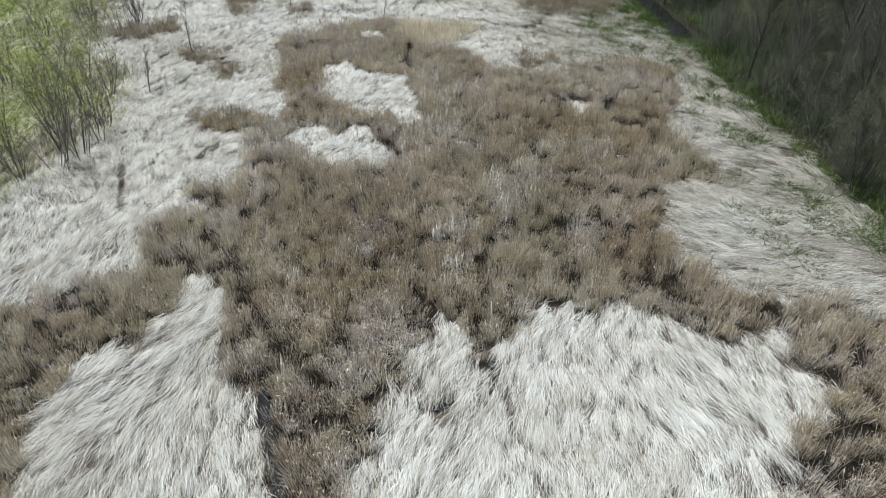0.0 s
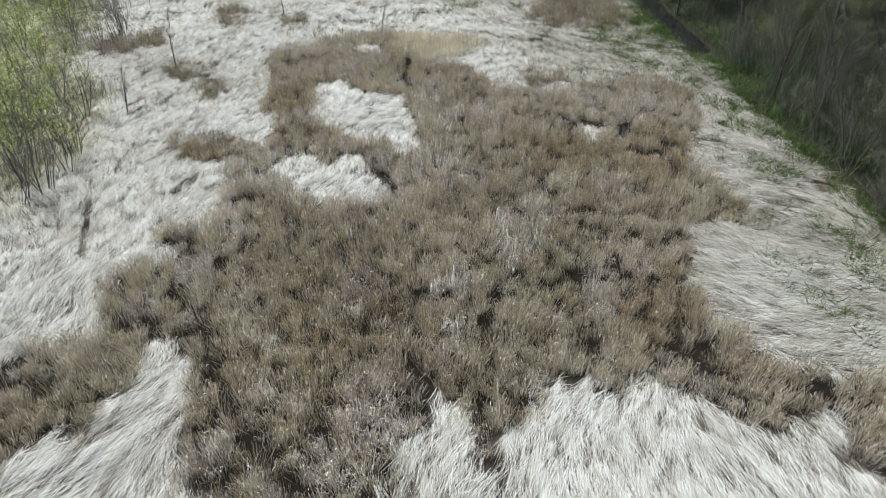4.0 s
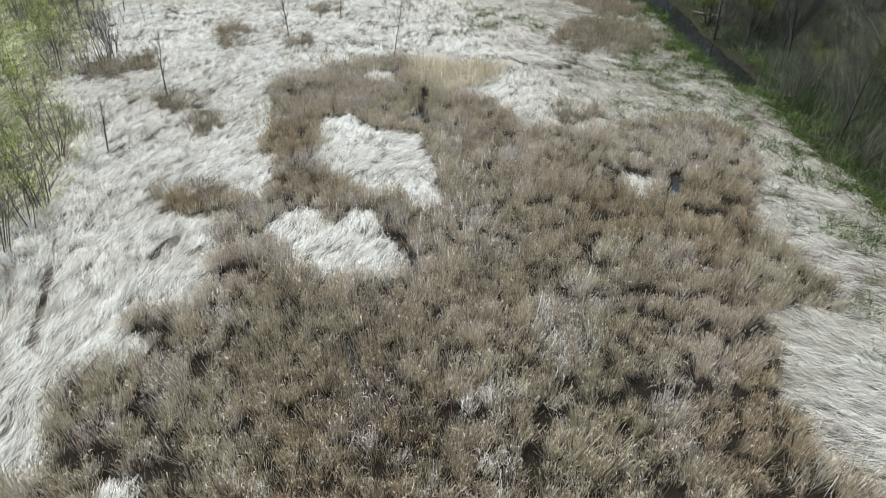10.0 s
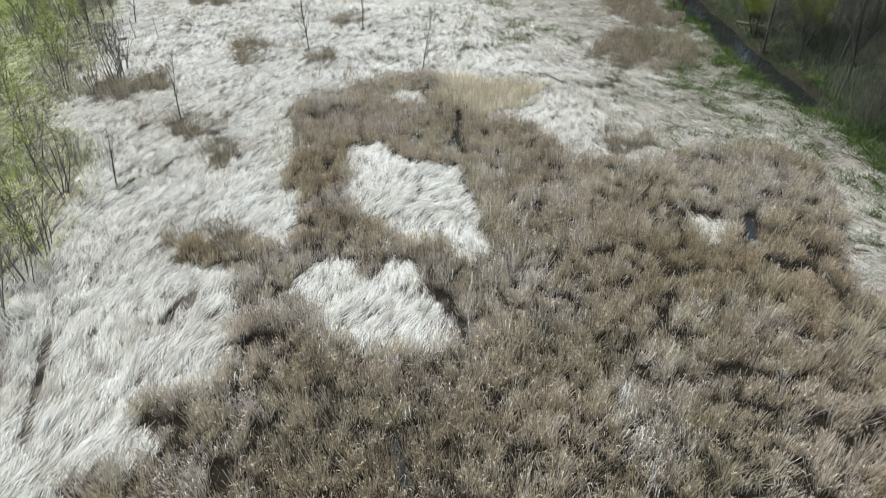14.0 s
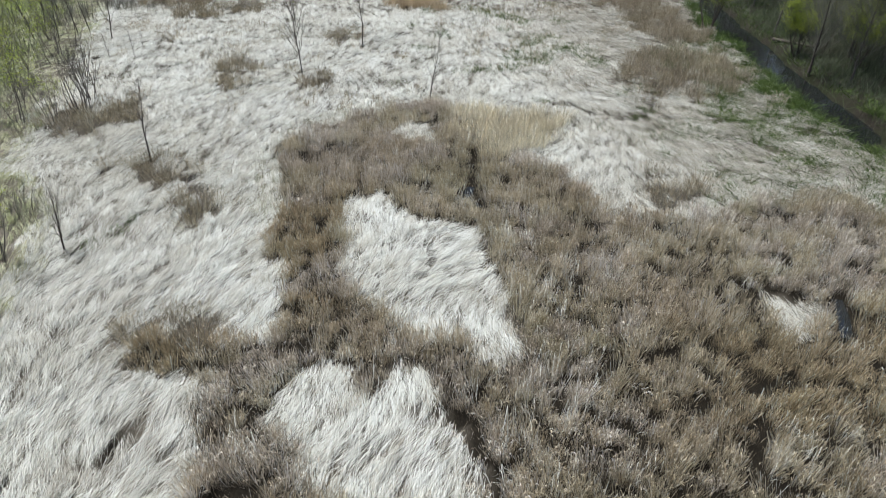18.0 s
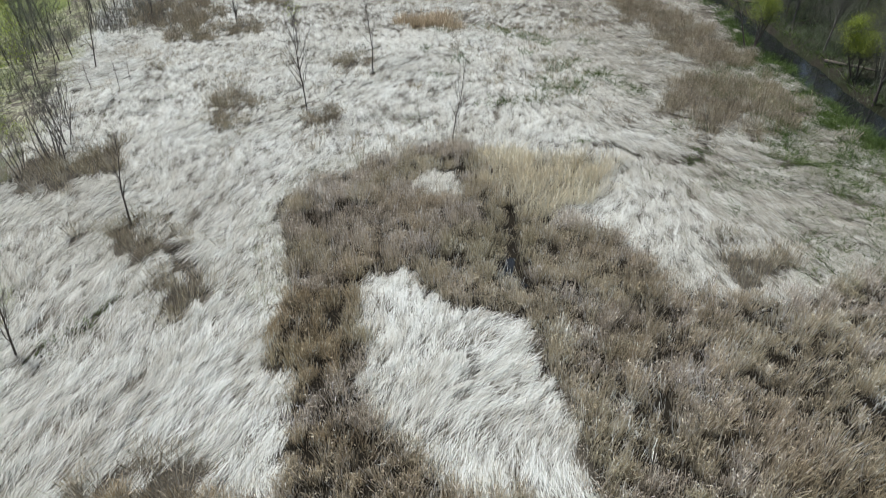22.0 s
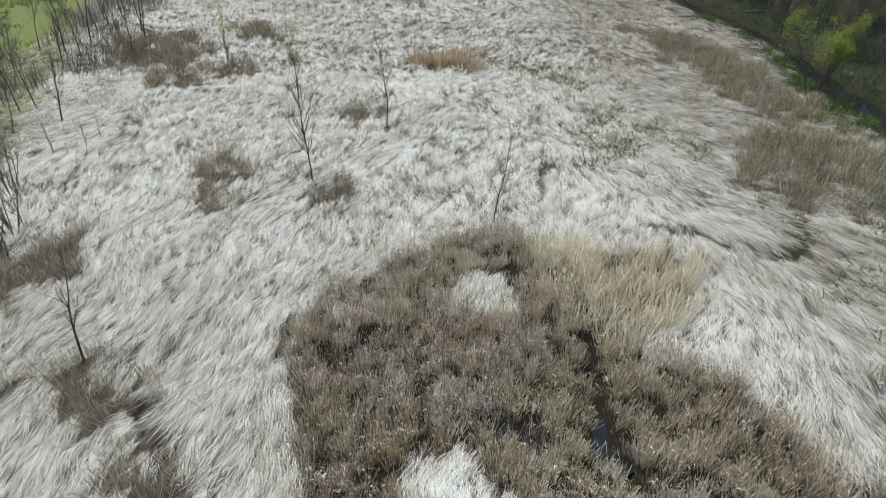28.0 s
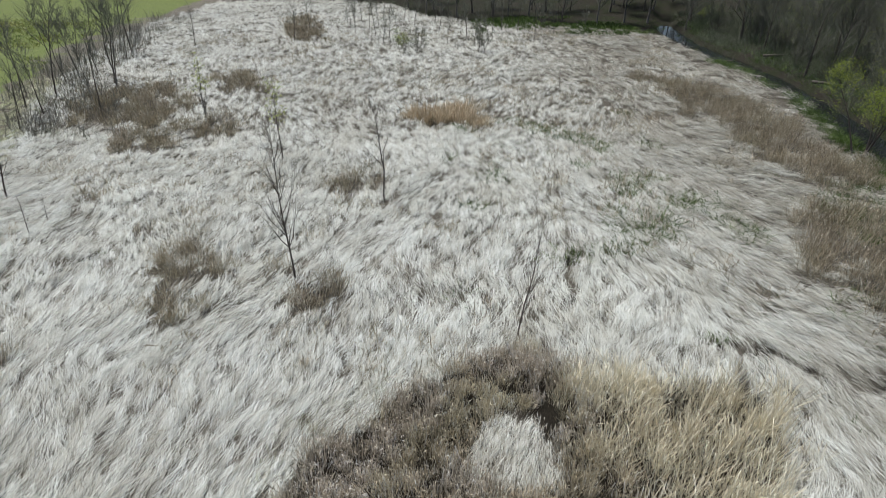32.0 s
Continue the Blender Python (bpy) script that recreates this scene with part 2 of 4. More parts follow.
SPOT_GAP = [(14.8, 38.6), (16.2, 38.2), (17, 36.7), (15.9, 35.5), (14.7, 35.1), (14.7, 36.5)]
STRAW = [(2.8, 60.1), (5.2, 60.1), (7.8, 60), (9.2, 59.4), (9.1, 57.2), (8.5, 55.7), (7, 54.1), (5.4, 52), (3.2, 53), (2.7, 55.2), (2.2, 57.1)]
RUST = [(-3.9, 96.2), (-1.3, 97.5), (2.3, 96.8), (1.9, 92.9), (-1.0, 92.7), (-3.6, 94.1)]
FAN = [(18.1, 25.4), (20.0, 25.7), (20.8, 24.0), (24.0, 23.0), (26.0, 21.0), (26.6, 18.4), (25.2, 11.2), (22.5, 12.0), (20.3, 13.3), (19.2, 14.5), (16.7, 15.8), (15.8, 18.4), (15.5, 20.5), (16.5, 23.4)]
SE_MAT = [(14.2, 4.5), (15.3, 6.1), (17.2, 7.5), (18.6, 9.3), (18.1, 10.2), (18.2, 11.8), (18.4, 12.9), (16.9, 12.4), (15.5, 11.4), (15, 12), (13.9, 12.7), (14, 13.6), (12.4, 13.9), (11.6, 14.3), (10.6, 13.6), (9.6, 13.6), (9.6, 14.5), (8.5, 14.3), (7.3, 13.4), (6.8, 11.8), (6.2, 11.4), (5.7, 10.3), (5.2, 12.8), (4.6, 14.4), (3.7, 12.3), (2.7, 10.8), (2.8, 9.2), (2.1, 9.5), (1.9, 7.9), (1.2, 6.8), (1.1, 5.1), (1.1, 3.7), (1.1, 1), (15, 1)]
GREY = [[(1.3, 26.1), (6.9, 28.6), (7.9, 36.5), (6.0, 44.5), (2.9, 45.6), (4.4, 36.5), (2.3, 33.7), (-6.5, 36.3), (-6.9, 30.6), (-5.9, 27.0), (-1.2, 26.1)],
        [(5.0, 16.4), (7.5, 17.4), (9.9, 23.2), (13.0, 28.6), (11.3, 30.5), (7.9, 26.5), (5.4, 20.5)],
        [(-9.4, 47.3), (-8.7, 57.0), (-3.2, 63.5), (1.5, 63.4), (2.6, 56.8), (0.9, 50.6), (-2.2, 48.2)],
        [(17.9, 37.4), (25.0, 37.6), (25.1, 48.2), (13.9, 47.4), (14.9, 40.2)],
        [(-11.4, 16.4), (-5.2, 16.4), (-5.3, 22.5), (-7.4, 26.6), (-11.6, 25.1)],
        [(-6.2, 2.0), (-6.2, 13.3), (-0.1, 13.5), (4.0, 15.5), (12.1, 15.7), (15.1, 13.7), (15.1, 2.1)]]
RUSSET = [[(-8.1, 36.0), (-4.8, 37.1), (-4.0, 41.3), (-5.3, 45.7), (-7.9, 45.8)], [(9.8, 29.6), (17.0, 28.6), (20.8, 32.5), (19.9, 37.4), (11.9, 35.7)], [(-12.0, 33.7), (-7.5, 33.7), (-7.2, 37.0), (-11.7, 36.6)], [(-2.2, 14.3), (1.9, 15.3), (2.9, 18.6), (-2.2, 20.6)], [(13.1, 15.3), (16.1, 16.3), (15.9, 22.1), (10.9, 20.4)]]
# brown thickets out on the marsh
THICKETS = [
    [(-27.6, 86.6), (-27.7, 90.6), (-24.0, 91.7), (-22.6, 87.1), (-24.8, 85.0)],
    [(-24.3, 93.0), (-20.2, 97.1), (-18.7, 91.7), (-20.7, 89.9), (-23.4, 91.1)],
    [(-24.4, 108.0), (-19.9, 111.9), (-18.4, 103.4), (-22.3, 104.3)],
    [(-10.2, 79.2), (-6.9, 81.8), (-6.4, 78.3), (-9.2, 77.6)],
    [(-17.0, 66.9), (-17.8, 71.4), (-16.4, 72.7), (-14.0, 67.9), (-14.8, 66.4), (-15.8, 64.0)],
    [(15.8, 68.0), (19.3, 74.2), (26.5, 75.5), (27.3, 67.2), (23.1, 63.5), (17.3, 63.7)],
    [(20.0, 112.0), (27.7, 100.3), (28.9, 89.3), (29.3, 79.4), (23.9, 77.1), (22.0, 87.3), (21.3, 99.4)],
    [(-33.8, 94.5), (-36.4, 103.6), (-28.4, 107.0), (-24.9, 100.2), (-26.2, 94.4), (-29.1, 94.4)],
    [(-24.9, 147.9), (-19.4, 148.0), (-16.3, 130.0), (-20.0, 129.9)],
    [(-19.1, 51.5), (-16.9, 52.9), (-14.2, 50.9), (-11.4, 47.5), (-10.8, 45.0), (-11.8, 44.6), (-13.7, 48.3)],
    [(-26.6, 60.6), (-21.4, 62.3), (-20.3, 57.8), (-22.2, 54.8), (-26.6, 56.2)],
    [(12.9, 49), (14.9, 49.5), (16.3, 48.9), (15.3, 47), (14.2, 45.9), (11.8, 46)],
    [(-11.2, 37.0), (-7.6, 37.2), (-8.3, 35.7), (-11.7, 35.2)],
    [(-11.8, 67.3), (-12.7, 69.5), (-8.7, 68.3), (-8.2, 65.2), (-10.4, 66.8)],
]
# narrow ditches, some wet, cracks and dark ridge lines: half width, then the line
DITCHES = [
    (0.21, [(-5.9, 20.0), (-5.3, 18.2), (-4.5, 15.4), (-2.9, 12.9), (-1.6, 10.9), (-0.5, 10.0), (0.5, 9.5)]),
    (0.21, [(-2.7, 10.2), (-2.3, 8.7), (-1.8, 7.2), (-1.3, 5.5), (-1.1, 3.1)]),
    (0.13, [(-14.7, 29.1), (-13.7, 26.4), (-12.8, 23.7)]),
    (0.18, [(2.8, 9.0), (3.4, 8.6), (4.3, 9.0)]),
    (0.13, [(5.2, 13.7), (5.8, 11.8), (6.0, 9.6), (6.4, 8.4)]),
    (0.29, [(6.9, 19.5), (6.4, 17.9), (5.9, 16.4)]),
    (0.24, [(3.1, 15.5), (3.5, 13.7), (3.7, 12.5)]),
    (0.21, [(-6.7, 20.0), (-7.3, 19.6)]),
    (0.22, [(-0.4, 23.4), (0.0, 22.0), (0.4, 20.7)]),
    (0.24, [(1.2, 31.4), (1.8, 30.0), (2.2, 29.0)]),
    (0.30, [(18.1, 37.8), (17.6, 36.4), (16.9, 35.0)]),
    (0.22, [(3.0, 52.6), (2.9, 49.9), (2.6, 48.4)]),
    (0.33, [(2.7, 48.6), (2.4, 47.3), (3.1, 46.3)]),
    (0.36, [(-1.2, 48.1), (-0.4, 47.7), (0.2, 47.1)]),
    (0.18, [(-5.1, 46.2), (-4.8, 44.6), (-5.1, 43.1)]),
    (0.10, [(1.5, 62.5), (0.9, 58.4), (0.7, 56.2)]),
    (0.07, [(-1.0, 68.0), (-0.6, 65.3), (0.2, 63.6), (1.6, 65.0), (3.5, 65.4), (4.0, 68.7), (4.7, 72.7)]),
    (0.13, [(-8.0, 64.3), (-7.4, 62.6), (-6.8, 60.7)]),
    (0.11, [(-10.0, 67.4), (-9.0, 66.1)]),
    (0.18, [(8.3, 62.3), (11.0, 61.0), (12.2, 59.4), (14.5, 58.9), (16.3, 60.2), (17.7, 63.3), (18.7, 66.1)]),
    (0.18, [(14.5, 58.9), (18.4, 59.2), (22.1, 58.7), (25.4, 58.8)]),
    (0.11, [(-24.9, 67.1), (-23.0, 69.6), (-21.0, 71.1)]),
    (0.10, [(-25.3, 74.6), (-22.6, 74.2)]),
    (0.12, [(-17.1, 41.6), (-15.5, 43.7), (-14.7, 45.9)]),
    (0.16, [(-14.3, 50.2), (-12.9, 48.3), (-11.6, 47.0)]),
    (0.24, [(11.4, 30.3), (10.7, 29.2), (9.8, 28.1)]),
    (0.18, [(10.4, 26.0), (9.4, 25.0), (8.2, 27.1)]),
    (0.18, [(-9.9, 31.1), (-10.2, 29.7)]),
    (0.20, [(14.5, 5.2), (15.1, 5.3), (15.7, 5.6)]),
    (0.12, [(-0.5, 42.2), (0.3, 41.8), (0.6, 41), (0.4, 40.2)]),
    (0.12, [(-9.5, 32), (-9.4, 30.8), (-9.3, 29.3)]),
    (0.10, [(-17.8, 61.3), (-16.3, 61.9)]),
    (0.13, [(-14.2, 50.1), (-13.1, 48.4), (-11.7, 46.6), (-10.9, 45.2)]),
    (0.14, [(-8.2, 19.3), (-7.3, 17.4)]),
    (0.12, [(-4, 18.5), (-3.8, 17.2)]),
    (0.16, [(3.2, 14.9), (3.4, 13.8), (3.5, 12.8)]),
    (0.16, [(-9.1, 55), (-9.1, 53.5), (-9.2, 52.2)]),
    (0.08, [(-9.2, 73.1), (-6, 76.5), (-1.9, 81.2)]),
    (0.08, [(-24.8, 73.9), (-22.5, 73.7)]),
    (0.12, [(9.6, 18.6), (9.4, 17.3)]),
    (0.12, [(10.8, 16.7), (10.5, 15.5)]),
    (0.12, [(2.8, 27.8), (2.8, 26.4)]),
    (0.14, [(8.4, 30.4), (10, 31.6), (11.9, 32.4), (14.8, 33.5)]),
]
WET = [1, 3, 8, 10, 12, 13, 28]
WOOD_EDGE = [(26.4, -60.0), (26.8, 14.3), (26.9, 20.2), (27.8, 30.6), (28.1, 40.7), (28.9, 52.3), (28.0, 66.7), (29.3, 79.8), (31.1, 90.9), (34.0, 102.2), (33.5, 114.1), (31.6, 125.2), (30.9, 139.1), (23.5, 147.6), (7.7, 151.8), (-1.5, 163.6), (-15.2, 171.2), (-40.0, 170.0)]
FIELD_EDGE = [(-20.5, -60.0), (-21.2, 14.3), (-20.2, 23.7), (-18.8, 28.5), (-18.0, 33.8), (-18.3, 40.4), (-20.2, 45.9), (-24.9, 51.1), (-27.2, 58.4), (-29.2, 68.5), (-33.1, 79.7), (-37.1, 92.7), (-40.3, 103.8), (-44.0, 120.3), (-44.5, 144.1), (-41.0, 170.0)]
STREAM = [(30.4, 55.0), (30.9, 60.7), (31.3, 70.5), (32.9, 79.7), (33.3, 86.3), (34.4, 93.0), (35.4, 100.5), (36.0, 110), (35.4, 120), (34.5, 129), (36, 142), (41, 155)]

BACK_X, BACK_Y = [-60, -43, -25, -7, -1, 7, 11, 19, 27, 30], [192, 186, 178, 166, 152, 146, 142, 140, 138, 133]


# ---- shapes in plan ----
_TABLE = np.random.RandomState(7).rand(256, 256)


def field(x, y, size, seed=0):
    """Smooth random values 0 to 1 over the ground, with features of that size in metres."""
    u, v = x / size + seed * 17.3, y / size + seed * 9.1
    i, j = np.floor(u).astype(int), np.floor(v).astype(int)
    f, g = u - i, v - j
    f, g = f * f * (3 - 2 * f), g * g * (3 - 2 * g)
    a, b, c, d = _TABLE[i % 256, j % 256], _TABLE[(i + 1) % 256, j % 256], _TABLE[i % 256, (j + 1) % 256], _TABLE[(i + 1) % 256, (j + 1) % 256]
    return (a * (1 - f) + b * f) * (1 - g) + (c * (1 - f) + d * f) * g


def within(x, y, outline):
    inside = np.zeros(len(x), bool)
    for (ax, ay), (bx, by) in zip(outline, outline[1:] + outline[:1]):
        if ay != by:
            inside ^= ((ay > y) != (by > y)) & (x < (bx - ax) * (y - ay) / (by - ay) + ax)
    return inside


def away(x, y, line):
    """The distance to a line of points."""
    best = np.full(len(x), 1e9)
    for (ax, ay), (bx, by) in zip(line, line[1:]):
        dx, dy = bx - ax, by - ay
        t = np.clip(((x - ax) * dx + (y - ay) * dy) / (dx * dx + dy * dy), 0, 1)
        best = np.minimum(best, np.hypot(x - ax - t * dx, y - ay - t * dy))
    return best


def edge_x(line, y):
    return np.interp(y, [p[1] for p in line[:13]], [p[0] for p in line[:13]])


def wood_side(x, y):
    """Metres into the woods (positive) past the marsh's far and woodland edge."""
    back = np.interp(x, BACK_X, BACK_Y)
    return np.maximum(x - edge_x(WOOD_EDGE, y), y - back)


def field_side(x, y):
    return np.interp(y, [p[1] for p in FIELD_EDGE], [p[0] for p in FIELD_EDGE]) - x


def ditch(x, y):
    """How deep in a ditch a place is: 0 outside, 1 along the middle."""
    d = np.zeros(len(x))
    for half, line in DITCHES:
        box = [min(p[0] for p in line) - 1, max(p[0] for p in line) + 1, min(p[1] for p in line) - 1, max(p[1] for p in line) + 1]
        near = (x > box[0]) & (x < box[1]) & (y > box[2]) & (y < box[3])
        if near.any():
            wob = half * (0.45 + 0.8 * field(x[near], y[near], 0.7, 3))
            d[near] = np.maximum(d[near], np.clip(1.6 - away(x[near], y[near], line) / wob, 0, 1))
    return d


def mound(x, y):
    """The lie of the litter over the marsh bed."""
    h = 0.34 * field(x, y, 3.6, 1) ** 2 + 0.20 * field(x, y, 1.3, 2) + 0.35 * (field(x, y, 11.0, 4) - 0.5)
    far = np.clip(np.maximum(wood_side(x, y) / 6, field_side(x, y) / 8), 0, 1)
    return h * (1 - far) + far * (0.5 * field(x, y, 9.0, 5) + 0.12 * field(x, y, 2.0, 6))


def bed(x, y):
    z = mound(x, y) - 0.30 * ditch(x, y)
    s = away(x, y, STREAM)
    z = z - 0.9 * np.clip(1.9 - s / 1.15, 0, 1) * np.clip((y - 52) / 6, 0, 1)
    rise = np.clip((wood_side(x, y) - 7) / 30, 0, 1)
    return z + 2.2 * rise * np.clip((x - 20) / 12, 0, 1)


# ---- mesh helpers ----
def sheet(name, verts, faces, material):
    me = bpy.data.meshes.new(name)
    me.from_pydata(verts, [], faces)
    me.materials.append(material)
    return me


def raw_mesh(name, co, tris, material, tone=None, smooth=False):
    """A mesh of triangles out of arrays."""
    me = bpy.data.meshes.new(name)
    n, m = len(co), len(tris)
    me.vertices.add(n)
    me.vertices.foreach_set("co", np.ascontiguousarray(co, np.float32).ravel())
    me.loops.add(3 * m)
    me.loops.foreach_set("vertex_index", np.ascontiguousarray(tris, np.int32).ravel())
    me.polygons.add(m)
    me.polygons.foreach_set("loop_start", np.arange(0, 3 * m, 3, dtype=np.int32))
    if smooth:
        me.polygons.foreach_set("use_smooth", np.ones(m, bool))
    me.update(calc_edges=True)
    if tone is not None:
        me.attributes.new("tone", "FLOAT", "POINT").data.foreach_set("value", np.ascontiguousarray(tone, np.float32))
    me.materials.append(material)
    return me


def part(name, me, parent, label=""):
    ob = new(name, me)
    ob.parent = parent
    return tagged(ob, label) if label else ob


def ribbons(line, width, twist, tone):
    """Leaf blades: line is (n, k, 3), the middle of each blade from root to tip; width and twist are per blade. Gives places, triangles and tones."""
    n, k, _ = line.shape
    ahead = line[:, -1] - line[:, 0]
    side = np.stack([-ahead[:, 1], ahead[:, 0], np.zeros(n)], 1)
    side /= np.linalg.norm(side, axis=1, keepdims=True) + 1e-6
    along = ahead / (np.linalg.norm(ahead, axis=1, keepdims=True) + 1e-6)
    up = np.cross(along, side)
    w = (side * np.cos(twist)[:, None] + up * np.sin(twist)[:, None]) * (width * 0.5)[:, None]
    taper = np.linspace(0.8, 1.0, k - 1)
    co = np.empty((n, 2 * k - 1, 3), np.float32)
    for i in range(k - 1):
        co[:, 2 * i] = line[:, i] - w * taper[i]
        co[:, 2 * i + 1] = line[:, i] + w * taper[i]
    co[:, -1] = line[:, -1]
    pat = []
    for i in range(k - 2):
        a = 2 * i
        pat += [(a, a + 1, a + 3), (a, a + 3, a + 2)]
    pat.append((2 * k - 4, 2 * k - 3, 2 * k - 2))
    tris = (np.arange(n)[:, None, None] * (2 * k - 1) + np.array(pat)[None]).reshape(-1, 3)
    return co.reshape(-1, 3), tris, np.repeat(tone, 2 * k - 1)


def scatter(rs, box, density):
    n = int((box[1] - box[0]) * (box[3] - box[2]) * density)
    return rs.uniform(box[0], box[1], n), rs.uniform(box[2], box[3], n)


def bounds(outline, grow=0.0):
    xs, ys = [p[0] for p in outline], [p[1] for p in outline]
    return min(xs) - grow, max(xs) + grow, min(ys) - grow, max(ys) + grow


def ragged(x, y, amount=0.5):
    """Places pushed about, so that outlines turn out uneven."""
    return x + amount * 2.2 * (field(x, y, 1.5, 11) - 0.5) + amount * (field(x, y, 0.5, 12) - 0.5), y + amount * 2.2 * (field(x, y, 1.5, 13) - 0.5) + amount * (field(x, y, 0.5, 14) - 0.5)


GAPS = [UPPER_GAP, LOWER_GAP, HEAD_GAP, SPOT_GAP]


def kind_of(x, y):
    """What grows at a place: 0 flattened reed, 1 cattail, 2 straw reed, 3 rust reed, 4 brown thicket, 9 no reed."""
    u, v = ragged(x, y, 0.42)
    k = np.zeros(len(x), int)
    k[within(u, v, STAND) | within(u, v, LOW_STAND)] = 1
    for g in GAPS:
        k[within(u, v, g)] = 0
    u2, v2 = ragged(x, y, 1.2)
    for g in THICKETS:
        k[within(u2, v2, g) & (field(x, y, 1.1, 21) > 0.24)] = 4
    k[within(u, v, STRAW)] = 2
    k[within(u, v, RUST)] = 3
    out = np.maximum(wood_side(u, v), field_side(u, v))
    k[out > 0.8 * (field(x, y, 2.0, 22) - 0.3)] = 9
    k[(ditch(x, y) > 0.35) | (away(x, y, STREAM) < 1.6 + 0.5 * field(x, y, 1.5, 23))] = 9
    return k


def heading(x, y):
    """Which way the flattened reed lies: mostly down the marsh, swirling."""
    a = radians(-88) + radians(50) * (field(x, y, 14.0, 31) - 0.5) + radians(58) * (field(x, y, 5.0, 32) - 0.5) + radians(40) * (field(x, y, 1.7, 33) - 0.5)
    a = a + radians(38) * np.clip((x - 9) / 10, 0, 1)
    u = within(x, y, FAN)
    return np.where(u, radians(-28) - radians(4.5) * (y - 19) + 0.25 * (a + 1.5), a)


# ---- ground, water ----
def build_ground():
    xs = np.r_[-2600, -1400, -700, -350, -200, -140, np.arange(-110, -45, 4), np.arange(-45, 45, 0.6), np.arange(45, 120, 4), 150, 220, 380, 700, 1400, 2600]
    ys = np.r_[-2600, -1400, -700, -300, -150, -80, np.arange(-50, 0, 5), np.arange(0, 124, 0.6), np.arange(124, 190, 3), 220, 300, 500, 900, 1600, 2600]
    X, Y = np.meshgrid(xs, ys)
    x, y = X.ravel(), Y.ravel()
    z = bed(x, y) * np.clip(2 - np.hypot(x, y - 60) / 200, 0, 1)
    nx, ny = len(xs), len(ys)
    i = (np.arange(ny - 1)[:, None] * nx + np.arange(nx - 1)[None]).ravel()
    tris = np.concatenate([np.stack([i, i + 1, i + nx + 1], 1), np.stack([i, i + nx + 1, i + nx], 1)])
    me = raw_mesh("ground", np.stack([x, y, z], 1), tris, M_MUD, np.where(field_side(x, y) > 0, 0.9, np.where(kind_of(x, y) == 0, 0.55, np.where(kind_of(x, y) == 4, 0.4, 0.0))), True)
    me.materials.append(M_FIELD)
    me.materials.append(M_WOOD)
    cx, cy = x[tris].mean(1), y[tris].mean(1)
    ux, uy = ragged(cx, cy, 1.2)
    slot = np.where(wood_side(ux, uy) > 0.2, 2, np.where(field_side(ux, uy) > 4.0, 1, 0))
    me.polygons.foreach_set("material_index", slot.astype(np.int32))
    tagged(new("ground", me), "dark wet marsh bed with dry reed litter, meadow and leaf litter beyond", "ground", kind="structure")


build_ground()


def build_water():
    pts = [Vector((x, y)) for x, y in STREAM]
    line = []
    for a, b in zip(pts, pts[1:]):
        line += [a.lerp(b, t / 6) for t in range(6)]
    line.append(pts[-1])
    verts, faces = [], []
    for i, p in enumerate(line):
        d = (line[min(i + 1, len(line) - 1)] - line[max(i - 1, 0)]).normalized()
        s = Vector((d.y, -d.x)) * (1.6 + 0.35 * math.sin(i * 1.7) * math.sin(i * 0.6))
        verts += [(p.x - s.x, p.y - s.y, -0.2), (p.x + s.x, p.y + s.y, -0.2)]
        if i:
            faces.append((2 * i - 2, 2 * i - 1, 2 * i + 1, 2 * i))
    tagged(new("stream_water", sheet("stream_water", verts, faces, M_WATER)), "dark still stream water under bare trees", "stream", kind="structure")
    for half, line in [DITCHES[i] for i in WET]:
        verts, faces = [], []
        for i, (px, py) in enumerate(line):
            ax, ay = line[max(i - 1, 0)]
            bx, by = line[min(i + 1, len(line) - 1)]
            d = Vector((bx - ax, by - ay)).normalized() * half * 0.8
            z = float(mound(np.array([px]), np.array([py]))[0]) - 0.03
            verts += [(px - d.y, py + d.x, z), (px + d.y, py - d.x, z)]
            if i:
                faces.append((2 * i - 2, 2 * i - 1, 2 * i + 1, 2 * i))
        tagged(new("ditch_water", sheet("ditch_water", verts, faces, M_WATER)), "thin strip of dark water in a reed ditch", "water", kind="structure")


build_water()


